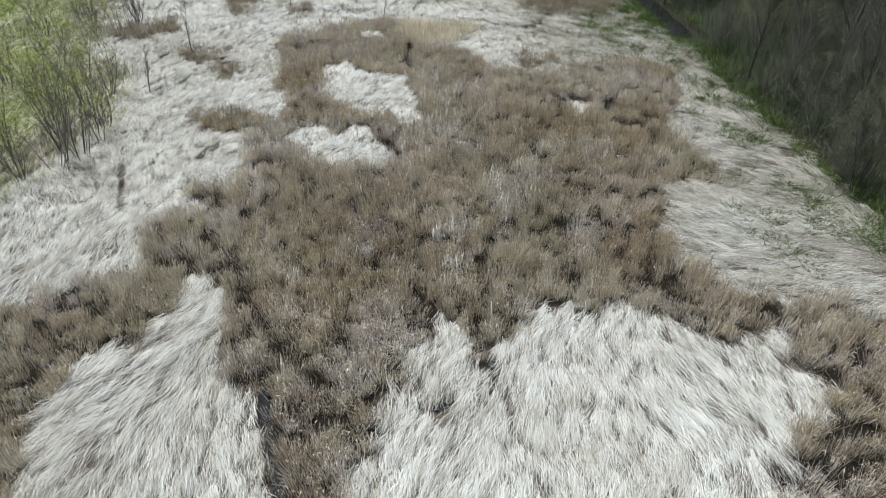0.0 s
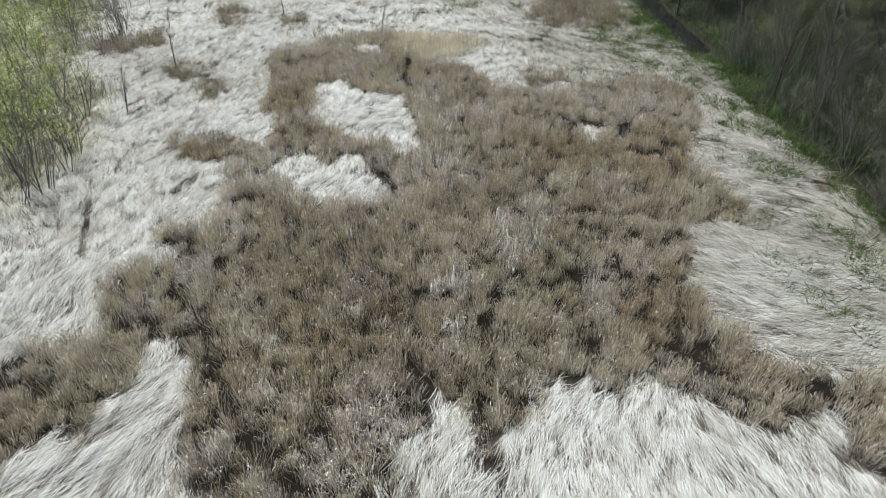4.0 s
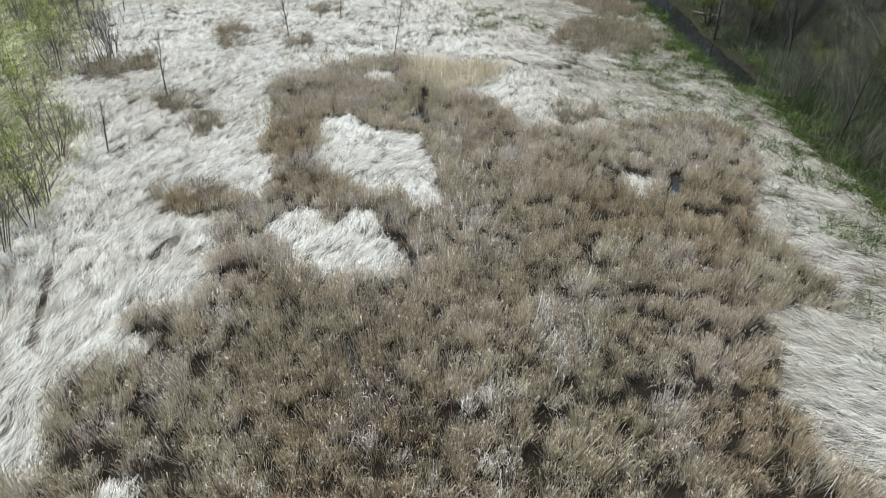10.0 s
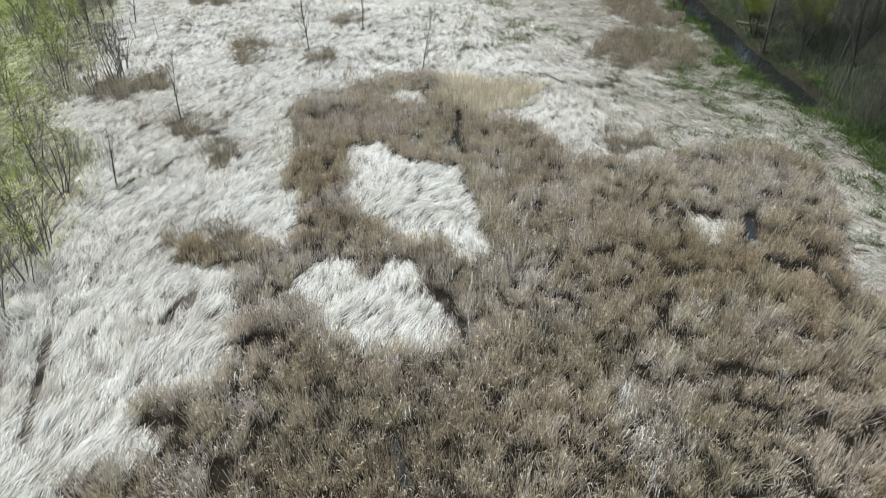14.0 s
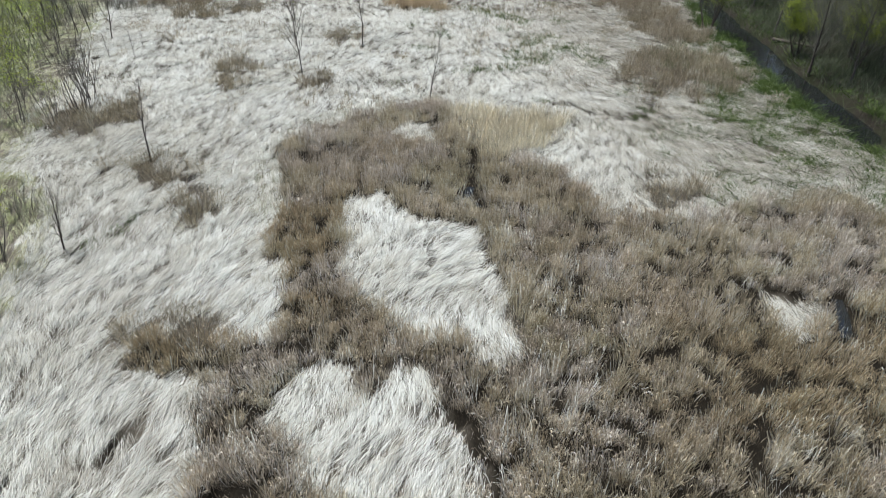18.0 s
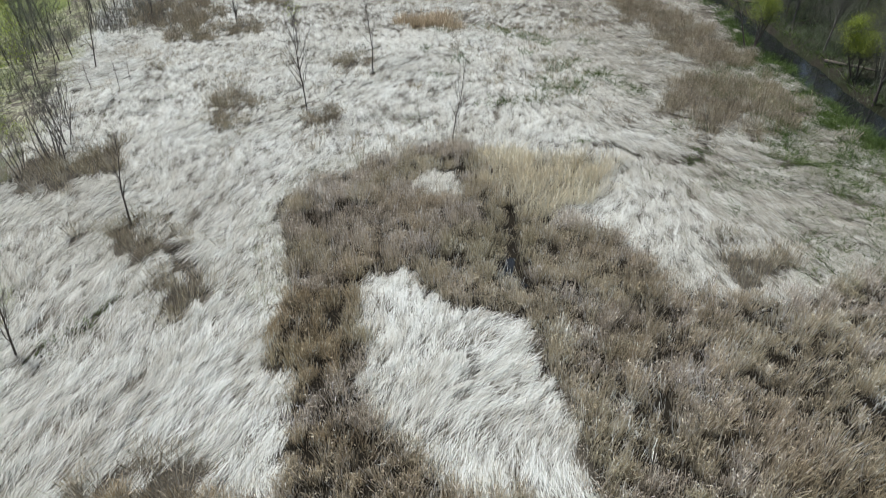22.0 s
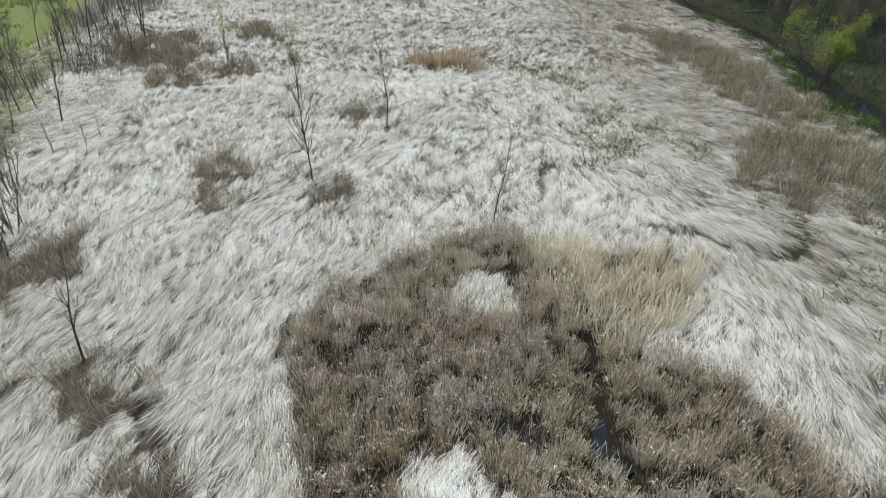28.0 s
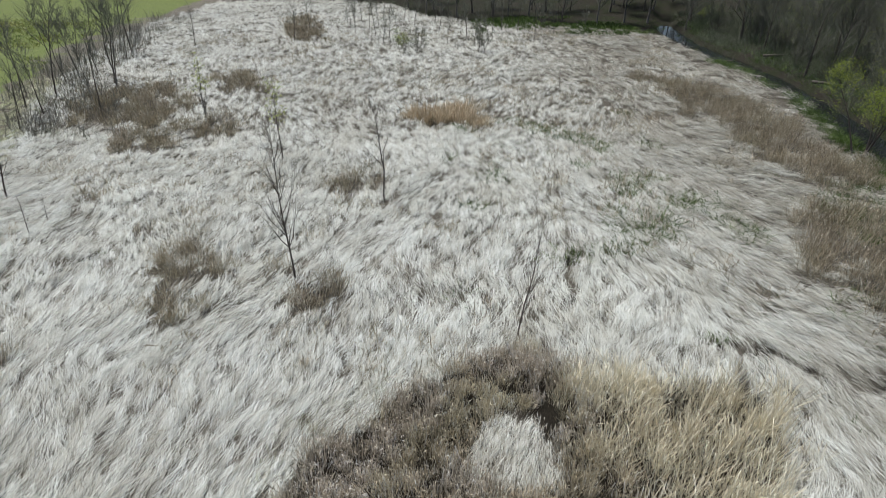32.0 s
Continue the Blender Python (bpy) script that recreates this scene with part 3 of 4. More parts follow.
# ---- reed ----
def lying(rs, x, y, fine, bowed, length, width, lift, spread=0.085, swirl=0.17):
    """Flattened tufts at x, y, of fine straight strands and some bowed ones: two sets of lines, widths, twists and tones."""
    n = len(x)
    h0 = heading(x, y) + rs.normal(0, swirl, n)
    lift0 = lift * (0.25 + 1.1 * field(x, y, 0.6, 41)) * rs.uniform(0.2, 1.8, n)
    gap = within(x, y, UPPER_GAP) | within(x, y, LOWER_GAP) | within(x, y, SPOT_GAP)
    tone0 = 0.56 + 0.12 * gap + 0.08 * (y < 16) * (x > 2) - 0.05 * np.clip((y - 45) / 20, 0, 1) - 0.06 * np.clip((y - 70) / 20, 0, 1)
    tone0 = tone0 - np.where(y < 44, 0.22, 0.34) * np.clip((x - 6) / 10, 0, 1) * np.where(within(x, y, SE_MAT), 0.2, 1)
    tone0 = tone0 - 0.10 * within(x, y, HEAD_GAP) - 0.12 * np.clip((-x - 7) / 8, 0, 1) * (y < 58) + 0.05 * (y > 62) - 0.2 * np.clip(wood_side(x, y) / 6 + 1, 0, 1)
    tone0 = np.clip(tone0 + 0.22 * (field(x, y, 3.0, 42) - 0.5) + 0.22 * (field(x, y, 0.6, 45) - 0.5) + rs.normal(0, 0.165, n), 0, 1)
    # A seventh turn brown: old stems, doubling as painted shade between strands.
    tone0 = np.where(rs.uniform(0, 1, n) < 0.14, tone0 * 0.15, tone0)
    sets = []
    for per, steps, short in [(fine, [(0.0, 0.9), (1.0, 0.4)], 0.85), (bowed, [(0.0, 0.1), (0.42, 1.0), (1.0, 0.3)], 1.0)]:
        r = lambda a: np.repeat(a, per)
        m = n * per
        across, back = rs.normal(0, spread, m), rs.normal(0, spread * 2.2, m)
        hh = r(h0)
        px, py = r(x) - np.sin(hh) * across + np.cos(hh) * back, r(y) + np.cos(hh) * across + np.sin(hh) * back
        h = hh + across * 0.3 + rs.normal(0, 0.11, m)
        L = length * short * rs.uniform(0.45, 1.15, m)
        up = r(lift0) * rs.uniform(0.3, 1.4, m)
        bend = rs.normal(0, 0.12, m)
        z0 = mound(px, py)
        line = np.empty((m, len(steps), 3), np.float32)
        for k, (s, u) in enumerate(steps):
            a = h + bend * s * 2
            line[:, k, 0], line[:, k, 1] = px + np.cos(a) * L * s, py + np.sin(a) * L * s
            line[:, k, 2] = z0 + 0.03 + up * u
        ok = (ditch(line[:, -2, 0], line[:, -2, 1]) < 0.5) & (ditch(line[:, -1, 0], line[:, -1, 1]) < 0.9)
        sets.append((line[ok], (width * rs.uniform(0.6, 1.3, m))[ok], rs.normal(0, 0.55, m)[ok], np.clip(r(tone0) + rs.normal(0, 0.11, m), 0, 1)[ok]))
    return sets


def cattails(rs, x, y, stems, tips, height, width, pale, spread):
    """Weathered cattail clumps: thin upright stems, and snapped leaf ends that hang every way off their tops."""
    n = len(x)
    tall0 = height * (0.45 + 0.6 * field(x, y, 0.8, 51)) * rs.uniform(0.7, 1.25, n)
    tone0 = np.clip(0.45 + 0.24 * (field(x, y, 2.2, 52) - 0.5) + rs.normal(0, 0.12, n), 0, 1)
    ax, ay = rs.normal(0, 0.13, n), rs.normal(-0.05, 0.13, n)
    m = n * stems
    r = lambda a: np.repeat(a, stems)
    ox, oy = rs.normal(0, spread, m), rs.normal(0, spread, m)
    px, py = r(x) + ox, r(y) + oy
    T = r(tall0) * rs.uniform(0.45, 1.15, m)
    dx, dy = r(ax) + ox * 1.3 + rs.normal(0, 0.12, m), r(ay) + oy * 1.3 + rs.normal(0, 0.12, m)
    z0 = mound(px, py)
    up = np.stack([np.stack([px + dx * T, py + dy * T, z0 + T], 1), np.stack([px, py, z0], 1)], 1)
    tone = np.clip(r(tone0) + 0.09 + rs.normal(0, 0.23, m), 0, 1)
    out = [(up.astype(np.float32), width * rs.uniform(0.7, 1.5, m), rs.uniform(0, np.pi, m), tone)]
    m = n * tips
    r = lambda a: np.repeat(a, tips)
    T = r(tall0) * rs.uniform(0.55, 1.05, m)
    ox, oy = rs.normal(0, spread, m), rs.normal(0, spread, m)
    px, py = r(x) + ox + (r(ax) + ox) * T, r(y) + oy + (r(ay) + oy) * T
    a, L = rs.uniform(0, 2 * np.pi, m), rs.uniform(0.06, 0.21, m)
    b = a + rs.normal(0, 0.6, m)
    z = mound(px, py) + T
    line = np.empty((m, 3, 3), np.float32)
    line[:, 0] = np.stack([px, py, z], 1)
    line[:, 1] = line[:, 0] + np.stack([np.cos(a) * L * 0.45, np.sin(a) * L * 0.45, L * rs.uniform(0.0, 0.5, m)], 1)
    line[:, 2] = line[:, 1] + np.stack([np.cos(b) * L * 0.6, np.sin(b) * L * 0.6, -L * rs.uniform(-0.1, 0.9, m)], 1)
    tone = np.clip(r(tone0) + pale + rs.normal(0, 0.17, m) + np.where(rs.uniform(0, 1, m) < 0.06, 0.28, 0), 0, 1)
    out.append((line, width * rs.uniform(0.7, 1.5, m), rs.uniform(0, np.pi, m), tone))
    return out


def upright(rs, x, y, per, height, width, lean=0.16, broken=0.4, spread=0.09):
    """Standing clumps at x, y: stems lean out from the clump's middle, and some leaves are snapped over."""
    n = len(x)
    tall0 = height * (0.5 + 0.5 * field(x, y, 0.9, 51) + 0.4 * field(x, y, 0.4, 53)) * rs.uniform(0.75, 1.2, n)
    tone0 = np.clip(0.47 + 0.26 * (field(x, y, 2.2, 52) - 0.5) + rs.normal(0, 0.11, n), 0, 1)
    r = lambda a: np.repeat(a, per)
    m = n * per
    ox, oy = rs.normal(0, spread, m), rs.normal(0, spread, m)
    px, py = r(x) + ox, r(y) + oy
    T = r(tall0) * rs.uniform(0.55, 1.1, m)
    a = np.arctan2(oy, ox) + rs.normal(0, 1.1, m)
    ln = np.abs(rs.normal(0, lean, m)) + 0.03
    dx, dy = np.cos(a) * ln, np.sin(a) * ln - 0.04
    z0 = mound(px, py)
    snap = rs.uniform(0, 1, m) < broken
    line = np.empty((m, 3, 3), np.float32)
    for k, s in enumerate([0.0, 0.85]):
        line[:, k, 0], line[:, k, 1], line[:, k, 2] = px + dx * T * s * (0.6 + s), py + dy * T * s * (0.6 + s), z0 + T * s
    out = np.where(snap, rs.uniform(0.10, 0.30, m), 0.10 * ln * T)
    line[:, 2, 0], line[:, 2, 1] = line[:, 1, 0] + np.cos(a) * out, line[:, 1, 1] + np.sin(a) * out
    line[:, 2, 2] = line[:, 1, 2] + np.where(snap, rs.uniform(-0.22, 0.10, m), 0.17 * T)
    tone = np.clip(r(tone0) + rs.normal(0, 0.15, m) + np.where(snap, 0.10, 0) + np.where(rs.uniform(0, 1, m) < 0.08, 0.32, 0), 0, 1)
    return line, width * rs.uniform(0.6, 1.4, m), rs.uniform(0, np.pi, m), tone


def stuff(name, sets, material, label, category):
    co, tris, tone, base = [], [], [], 0
    for one in sets:
        if len(one[0]):
            c, t, v = ribbons(*one)
            co.append(c)
            tris.append(t + base)
            tone.append(v)
            base += len(c)
    if co:
        tagged(new(name, raw_mesh(name, np.concatenate(co), np.concatenate(tris), material, np.concatenate(tone))), label, category, kind="stuff")


def build_mats():
    rs = np.random.RandomState(11)
    zones = {}
    # tufts per square metre, blades in a tuft, width, by how close the camera comes
    for y0, y1, dens, fine, bowed, width, length, lift, hollow in [(-16, 1, 10, 8, 3, 0.028, 1.1, 0.25, 0.16), (1, 64, 19, 14, 3, 0.0165, 1.0, 0.22, 0.16), (64, 92, 13, 11, 3, 0.022, 1.2, 0.26, 0.21), (92, 172, 6.0, 8, 2, 0.034, 1.3, 0.30, 0.23)]:
        x, y = scatter(rs, (-46, 34, y0, y1), dens)
        keep = (kind_of(x, y) == 0) & (0.65 * field(x, y, 0.75, 43) + 0.35 * field(x, y, 2.4, 44) > hollow + (0.14 * np.clip((x - 12) / 8, 0, 1) + 0.16 * np.clip(wood_side(x, y) / 3 + 1, 0, 1)) * ~within(x, y, FAN))
        x, y = x[keep], y[keep]
        side = np.where(within(x, y, FAN), 1, np.where(within(x, y, SE_MAT), 2, np.where(within(x, y, UPPER_GAP), 3, np.where(within(x, y, LOWER_GAP), 4, np.where(within(x, y, HEAD_GAP), 5, np.where(
            y < 64, np.where(x > 8, 6, np.where(y < 19, 7, 8)), np.where(y < 90, 9, 10)))))))
        for z in range(1, 11):
            s = side == z
            if s.any():
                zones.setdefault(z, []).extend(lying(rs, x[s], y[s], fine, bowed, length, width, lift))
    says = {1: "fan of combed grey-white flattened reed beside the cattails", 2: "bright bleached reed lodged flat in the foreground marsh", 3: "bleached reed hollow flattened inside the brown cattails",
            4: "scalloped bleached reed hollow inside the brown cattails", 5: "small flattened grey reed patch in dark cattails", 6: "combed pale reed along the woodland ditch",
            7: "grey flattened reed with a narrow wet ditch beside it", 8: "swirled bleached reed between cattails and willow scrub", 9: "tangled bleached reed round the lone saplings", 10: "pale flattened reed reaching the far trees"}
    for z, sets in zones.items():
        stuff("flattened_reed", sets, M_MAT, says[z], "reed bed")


def build_stands():
    rs = np.random.RandomState(12)
    x, y = scatter(rs, (-20, 27, 2, 64), 12.0)
    k = kind_of(x, y)
    thin = 0.8 * field(x, y, 0.42, 61) + 0.2 * field(x, y, 1.6, 63) > 0.27 + 0.085 * np.clip((x - 6) / 8, 0, 1)
    x, y = x[(k == 1) & thin], y[(k == 1) & thin]
    u, v = ragged(x, y, 1.8)
    grey = field(x, y, 2.6, 62) > 0.78
    for g in GREY:
        grey |= within(u, v, g) & (field(x, y, 1.5, 65) > 0.47)
    russet = np.zeros(len(x), bool)
    for g in RUSSET:
        russet |= within(u, v, g) & (field(x, y, 1.8, 64) > 0.2)
    grey &= ~russet
    p = np.where(within(u, v, GREY[1]), 0.45, np.where(within(u, v, GREY[0]), 0.15, np.where(within(u, v, GREY[5]) | within(u, v, GREY[3]), 0.08, 0.008)))
    down = rs.uniform(0, 1, len(x)) < p
    stuff("broken_cattail", lying(rs, x[down], y[down], 8, 6, 0.5, 0.015, 0.75, 0.12, 1.2), M_MAT, "pale snapped cattail leaves tangled in the standing stems", "cattails")
    fx, fy = scatter(rs, (-20, 27, 2, 64), 10.0)
    near = np.full(len(fx), 9.0)
    for edge in [STAND, LOW_STAND] + GAPS:
        near = np.minimum(near, away(fx, fy, edge + edge[:1]))
    f = (kind_of(fx, fy) == 0) & (rs.uniform(0, 1, len(fx)) < 0.75 * np.exp(-near / 0.45) * (0.2 + 1.2 * field(fx, fy, 1.3, 66)))
    stuff("cattail_fringe", cattails(rs, fx[f], fy[f], 16, 5, 0.7, 0.015, 0.15, 0.12), M_GREYSTAND, "thin grey cattail stems scattered along the stand's edge", "cattails")
    f = (kind_of(fx, fy) == 0) & (near < 1.6) & (fx < -5) & (fy > 44) & (rs.uniform(0, 1, len(fx)) < 0.5 * field(fx, fy, 1.6, 67))
    stuff("straw_fringe", cattails(rs, fx[f], fy[f], 14, 3, 0.8, 0.014, 0.1, 0.14), M_DRY, "yellowish dry grass at the cattails' edge", "grass")
    for name, sel, mat, label in [("cattail_stand", (~grey) & (~russet) & (y < 33), M_STAND, "dense standing brown cattails with broken leaf tips"),
                                  ("cattail_stand", (~grey) & (~russet) & (y >= 33), M_STAND, "olive-brown standing cattails behind the bleached hollows"),
                                  ("cattail_stand", grey & (y < 30), M_GREYSTAND, "grey weathered cattails with pale broken tops"),
                                  ("cattail_stand", russet, M_RUSSET, "russet-brown standing cattails"),
                                  ("cattail_stand", grey & (y >= 30), M_GREYSTAND, "grey-mauve weathered cattails round the bleached hollows")]:
        stuff(name, cattails(rs, x[sel], y[sel], 36, 10 if mat is M_GREYSTAND else 7, 0.92, 0.0165, 0.12 if mat is M_GREYSTAND else 0.04, 0.10), mat, label, "cattails")


def build_thickets():
    rs = np.random.RandomState(13)
    for outline in THICKETS:
        b = bounds(outline, 1.0)
        far = b[2] > 80
        x, y = scatter(rs, b, 4.2 if far else 7.5)
        s = kind_of(x, y) == 4
        u, v = ragged(x, y, 1.6)
        s &= within(u, v, outline)
        stuff("reed_thicket", cattails(rs, x[s], y[s], 22, 5, 1.1, 0.036 if far else 0.02, 0.05, 0.16), M_THICKET, "low thicket of standing grey-brown reed stems", "reeds")
    x, y = scatter(rs, (-34, 29, 60, 136), 1.6)
    s = (kind_of(x, y) == 0) & (0.6 * field(x, y, 2.2, 91) + 0.4 * field(x, y, 7.0, 92) > 0.645)
    stuff("reed_stubble", [upright(rs, x[s], y[s], 8, 0.7, 0.024, 0.35, 0.4, 0.22)], M_THICKET, "scattered grey-brown reed stems standing in flattened reed", "reeds")
    for name, outline, mat, label, d, w, h in [("straw_reed_clump", STRAW, M_PALE, "standing straw-yellow reeds at the cattails' edge", 12, 0.015, 1.15),
                                               ("rust_reed_clump", RUST, M_RUST, "standing orange-brown reed clump on the pale marsh", 9, 0.03, 1.3)]:
        x, y = scatter(rs, bounds(outline, 1.0), d)
        u, v = ragged(x, y, 1.2)
        s = within(u, v, outline) & (field(x, y, 0.8, 93) > 0.22)
        stuff(name, [upright(rs, x[s], y[s], 14, h, w, 0.3, 0.25, 0.16)], mat, label, "reeds")


def build_green():
    rs = np.random.RandomState(14)
    x, y = scatter(rs, (10, 34, 8, 118), 22.0)
    d = wood_side(x, y)
    wet = away(x, y, STREAM)
    p = np.clip(1.1 - np.abs(d - 0.3) / np.where(y < 50, 0.8, 1.4), 0, 1) * (0.1 + 1.2 * field(x, y, 2.4, 71)) * np.where(y < 50, 0.75, 0.95) + 0.7 * np.clip(1 + d / 9, 0, 1) * (field(x, y, 1.4, 72) > 0.60 - 0.12 * (y > 42)) * (y < 80)
    p = p + 0.3 * np.clip(1 + d / 17, 0, 1) * (field(x, y, 1.8, 78) > 0.56) * (y > 44) * (y < 66)
    s = (rs.uniform(0, 1, len(x)) < p) & (d > -17) & (d < 4.5) & ((wet > 1.75) | (y < 52))
    s &= kind_of(x, y) != 1
    stuff("green_sprouts", [upright(rs, x[s], y[s], 9, 0.5, 0.02, 0.8, 0.3, 0.2)], M_GREEN, "fresh green sedge and nettles along the woodland edge", "grass")
    x, y = scatter(rs, (28, 62, -4, 150), 1.5)
    d = wood_side(x, y)
    s = (d > 2.5) & (d < 30) & (away(x, y, STREAM) > 1.9) & ((field(x, y, 4.5, 79) > 0.42) | (away(x, y, STREAM) < 4))
    stuff("woodland_herbs", [upright(rs, x[s], y[s], 7, 0.4, 0.05, 0.7, 0.4, 0.35)], M_GREEN, "low green herbs on the woodland floor", "herbs")
    sets = []
    for half, line in DITCHES:
        b = (min(p[0] for p in line) - 0.7, max(p[0] for p in line) + 0.7, min(p[1] for p in line) - 0.7, max(p[1] for p in line) + 0.7)
        if b[0] > 7 and b[2] > 55 or b[1] < -13.5 and b[2] > 40:
            x, y = scatter(rs, b, 16.0)
            s = (away(x, y, line) < 0.5) & (field(x, y, 1.1, 73) > 0.62)
            sets.append(upright(rs, x[s], y[s], 5, 0.25, 0.018, 0.6, 0.3, 0.2))
    x, y = scatter(rs, (-2, 16, 66, 96), 9.0)
    s = (field(x, y, 2.2, 74) > 0.74) & (field(x, y, 7.0, 75) > 0.45)
    sets.append(upright(rs, x[s], y[s], 5, 0.55, 0.026, 0.6, 0.3, 0.25))
    x, y = scatter(rs, (6, 30, 131, 148), 9.0)
    s = (field(x, y, 4.0, 76) > 0.45) & (y > 134 - 0.1 * (x - 20))
    sets.append(upright(rs, x[s], y[s], 5, 0.5, 0.08, 0.5, 0.3, 0.25))
    stuff("green_sedge", sets, M_GREEN, "green sedge shoots between flattened reed", "grass")
    # meadow side
    x, y = scatter(rs, (-75, -16, 18, 150), 2.4)
    d = field_side(x, y)
    s = (d > 2) & (field(x, y, 2.6, 77) > 1.06 - 0.06 * d)
    stuff("meadow_grass", [upright(rs, x[s], y[s], 5, 0.35, 0.08, 0.6, 0.4, 0.35)], M_MEADOW, "bright spring grass of the meadow edge", "grass")
    x, y = scatter(rs, (-44, -16, 6, 110), 5.0)
    d = field_side(x, y)
    s = (d > -1.0) & (d < 11)
    stuff("dry_grass", lying(rs, x[s], y[s], 8, 3, 0.9, 0.032, 0.28), M_DRY, "dry matted grass under the willow scrub", "grass")


def wands(rs, x, y, per, height, width, spread):
    """Thin bare stems of brush, leaning and curving out of a common foot."""
    n = len(x) * per
    px, py = np.repeat(x, per) + rs.normal(0, spread, n), np.repeat(y, per) + rs.normal(0, spread, n)
    h = height * rs.uniform(0.35, 1.15, n)
    a, ln = rs.uniform(0, 2 * np.pi, n), np.abs(rs.normal(0, 0.3, n))
    z0 = bed(px, py) - 0.05
    line = np.empty((n, 3, 3), np.float32)
    for k, s in enumerate([0.0, 0.5, 1.0]):
        line[:, k, 0], line[:, k, 1], line[:, k, 2] = px + np.cos(a) * ln * h * s * (0.5 + 0.8 * s), py + np.sin(a) * ln * h * s * (0.5 + 0.8 * s), z0 + h * s
    return line, width * rs.uniform(0.6, 1.4, n), rs.uniform(0, np.pi, n), np.clip(rs.normal(0.45, 0.22, n), 0, 1)


def build_brush():
    rs = np.random.RandomState(15)
    x, y = scatter(rs, (28, 60, -4, 150), 2.1)
    d = wood_side(x, y)
    bank = x - np.interp(y, [p[1] for p in STREAM], [p[0] for p in STREAM])
    s = (d > 1.2) & (d < 26) & (away(x, y, STREAM) > 2.0) & ((y < 58) | (bank > 2.2)) & (rs.uniform(0, 1, len(x)) < np.where(y < 76, 1.0, 0.75) * np.clip(1.3 - d / 26, 0.2, 1) * (0.35 + field(x, y, 5.0, 81)))
    x, y = x[s], y[s]
    bank = x - np.interp(y, [p[1] for p in STREAM], [p[0] for p in STREAM])
    tall = np.where(y < 58, 1.0, np.clip(bank / 8, 0.22, 0.6)) * np.clip(0.3 + wood_side(x, y) / 6, 0.3, 1)
    line, w, tw, tone = wands(rs, x, y, 26, 2.7, 0.015, 0.8)
    line[:, :, 2] = line[:, :1, 2] + (line[:, :, 2] - line[:, :1, 2]) * np.repeat(tall, 26)[:, None]
    stuff("woodland_brush", [(line, w, tw, tone)], M_BRUSH, "tangle of grey leafless brush under the woodland trees", "brush")
    x, y = scatter(rs, (-36, -15, 20, 66), 1.7)
    d = field_side(x, y)
    s = (d > -0.6) & (d < 8) & (field(x, y, 3.0, 82) > 0.55) & ((y < 47) | (y > 52))
    stuff("willow_brush", [wands(rs, x[s], y[s], 9, 2.3, 0.016, 0.45)], M_BRUSHPALE, "thin grey leafless brush beneath the willows", "brush")
    x, y = scatter(rs, (-46, -26, 70, 150), 0.8)
    d = field_side(x, y)
    s = (d > np.where(y < 90, 0.5, -9 + 0.08 * (y - 88))) & (d < 10) & (field(x, y, 5.0, 83) > 0.35)
    stuff("copse_brush", [wands(rs, x[s], y[s], 9, 2.2, 0.04, 0.6)], M_BRUSHPALE, "grey leafless brush at the foot of the copse", "brush")


build_brush()
build_mats()
build_stands()
build_thickets()
build_green()


# ---- trees ----
class Tubes:
    def __init__(self, sides):
        self.co, self.tris, self.sides = [], [], sides

    def add(self, pts, radii):
        s, base = self.sides, len(self.co)
        for i, (p, r) in enumerate(zip(pts, radii)):
            d = (pts[min(i + 1, len(pts) - 1)] - pts[max(i - 1, 0)]).normalized()
            a = d.orthogonal().normalized()
            b = d.cross(a)
            for j in range(s):
                w = 2 * math.pi * j / s
                self.co.append(p + (a * math.cos(w) + b * math.sin(w)) * r)
            if i:
                o = base + (i - 1) * s
                for j in range(s):
                    k = (j + 1) % s
                    self.tris += [(o + j, o + k, o + s + k), (o + j, o + s + k, o + s + j)]

    def mesh(self, name, material):
        return raw_mesh(name, np.array([tuple(v) for v in self.co]), np.array(self.tris), material, smooth=True)


def shoot(rd, start, way, length, r0, r1, steps, wander, rise=0.0):
    pts, radii, d = [start.copy()], [r0], way.normalized()
    for i in range(steps):
        d = (d + Vector((rd.gauss(0, wander), rd.gauss(0, wander), rd.gauss(0, wander) + rise))).normalized()
        pts.append(pts[-1] + d * (length / steps))
        radii.append(r0 + (r1 - r0) * (i + 1) / steps)
    return pts, radii


def at_length(pts, f):
    u = f * (len(pts) - 1)
    i = min(int(u), len(pts) - 2)
    return pts[i].lerp(pts[i + 1], u - i), (pts[i + 1] - pts[i]).normalized()


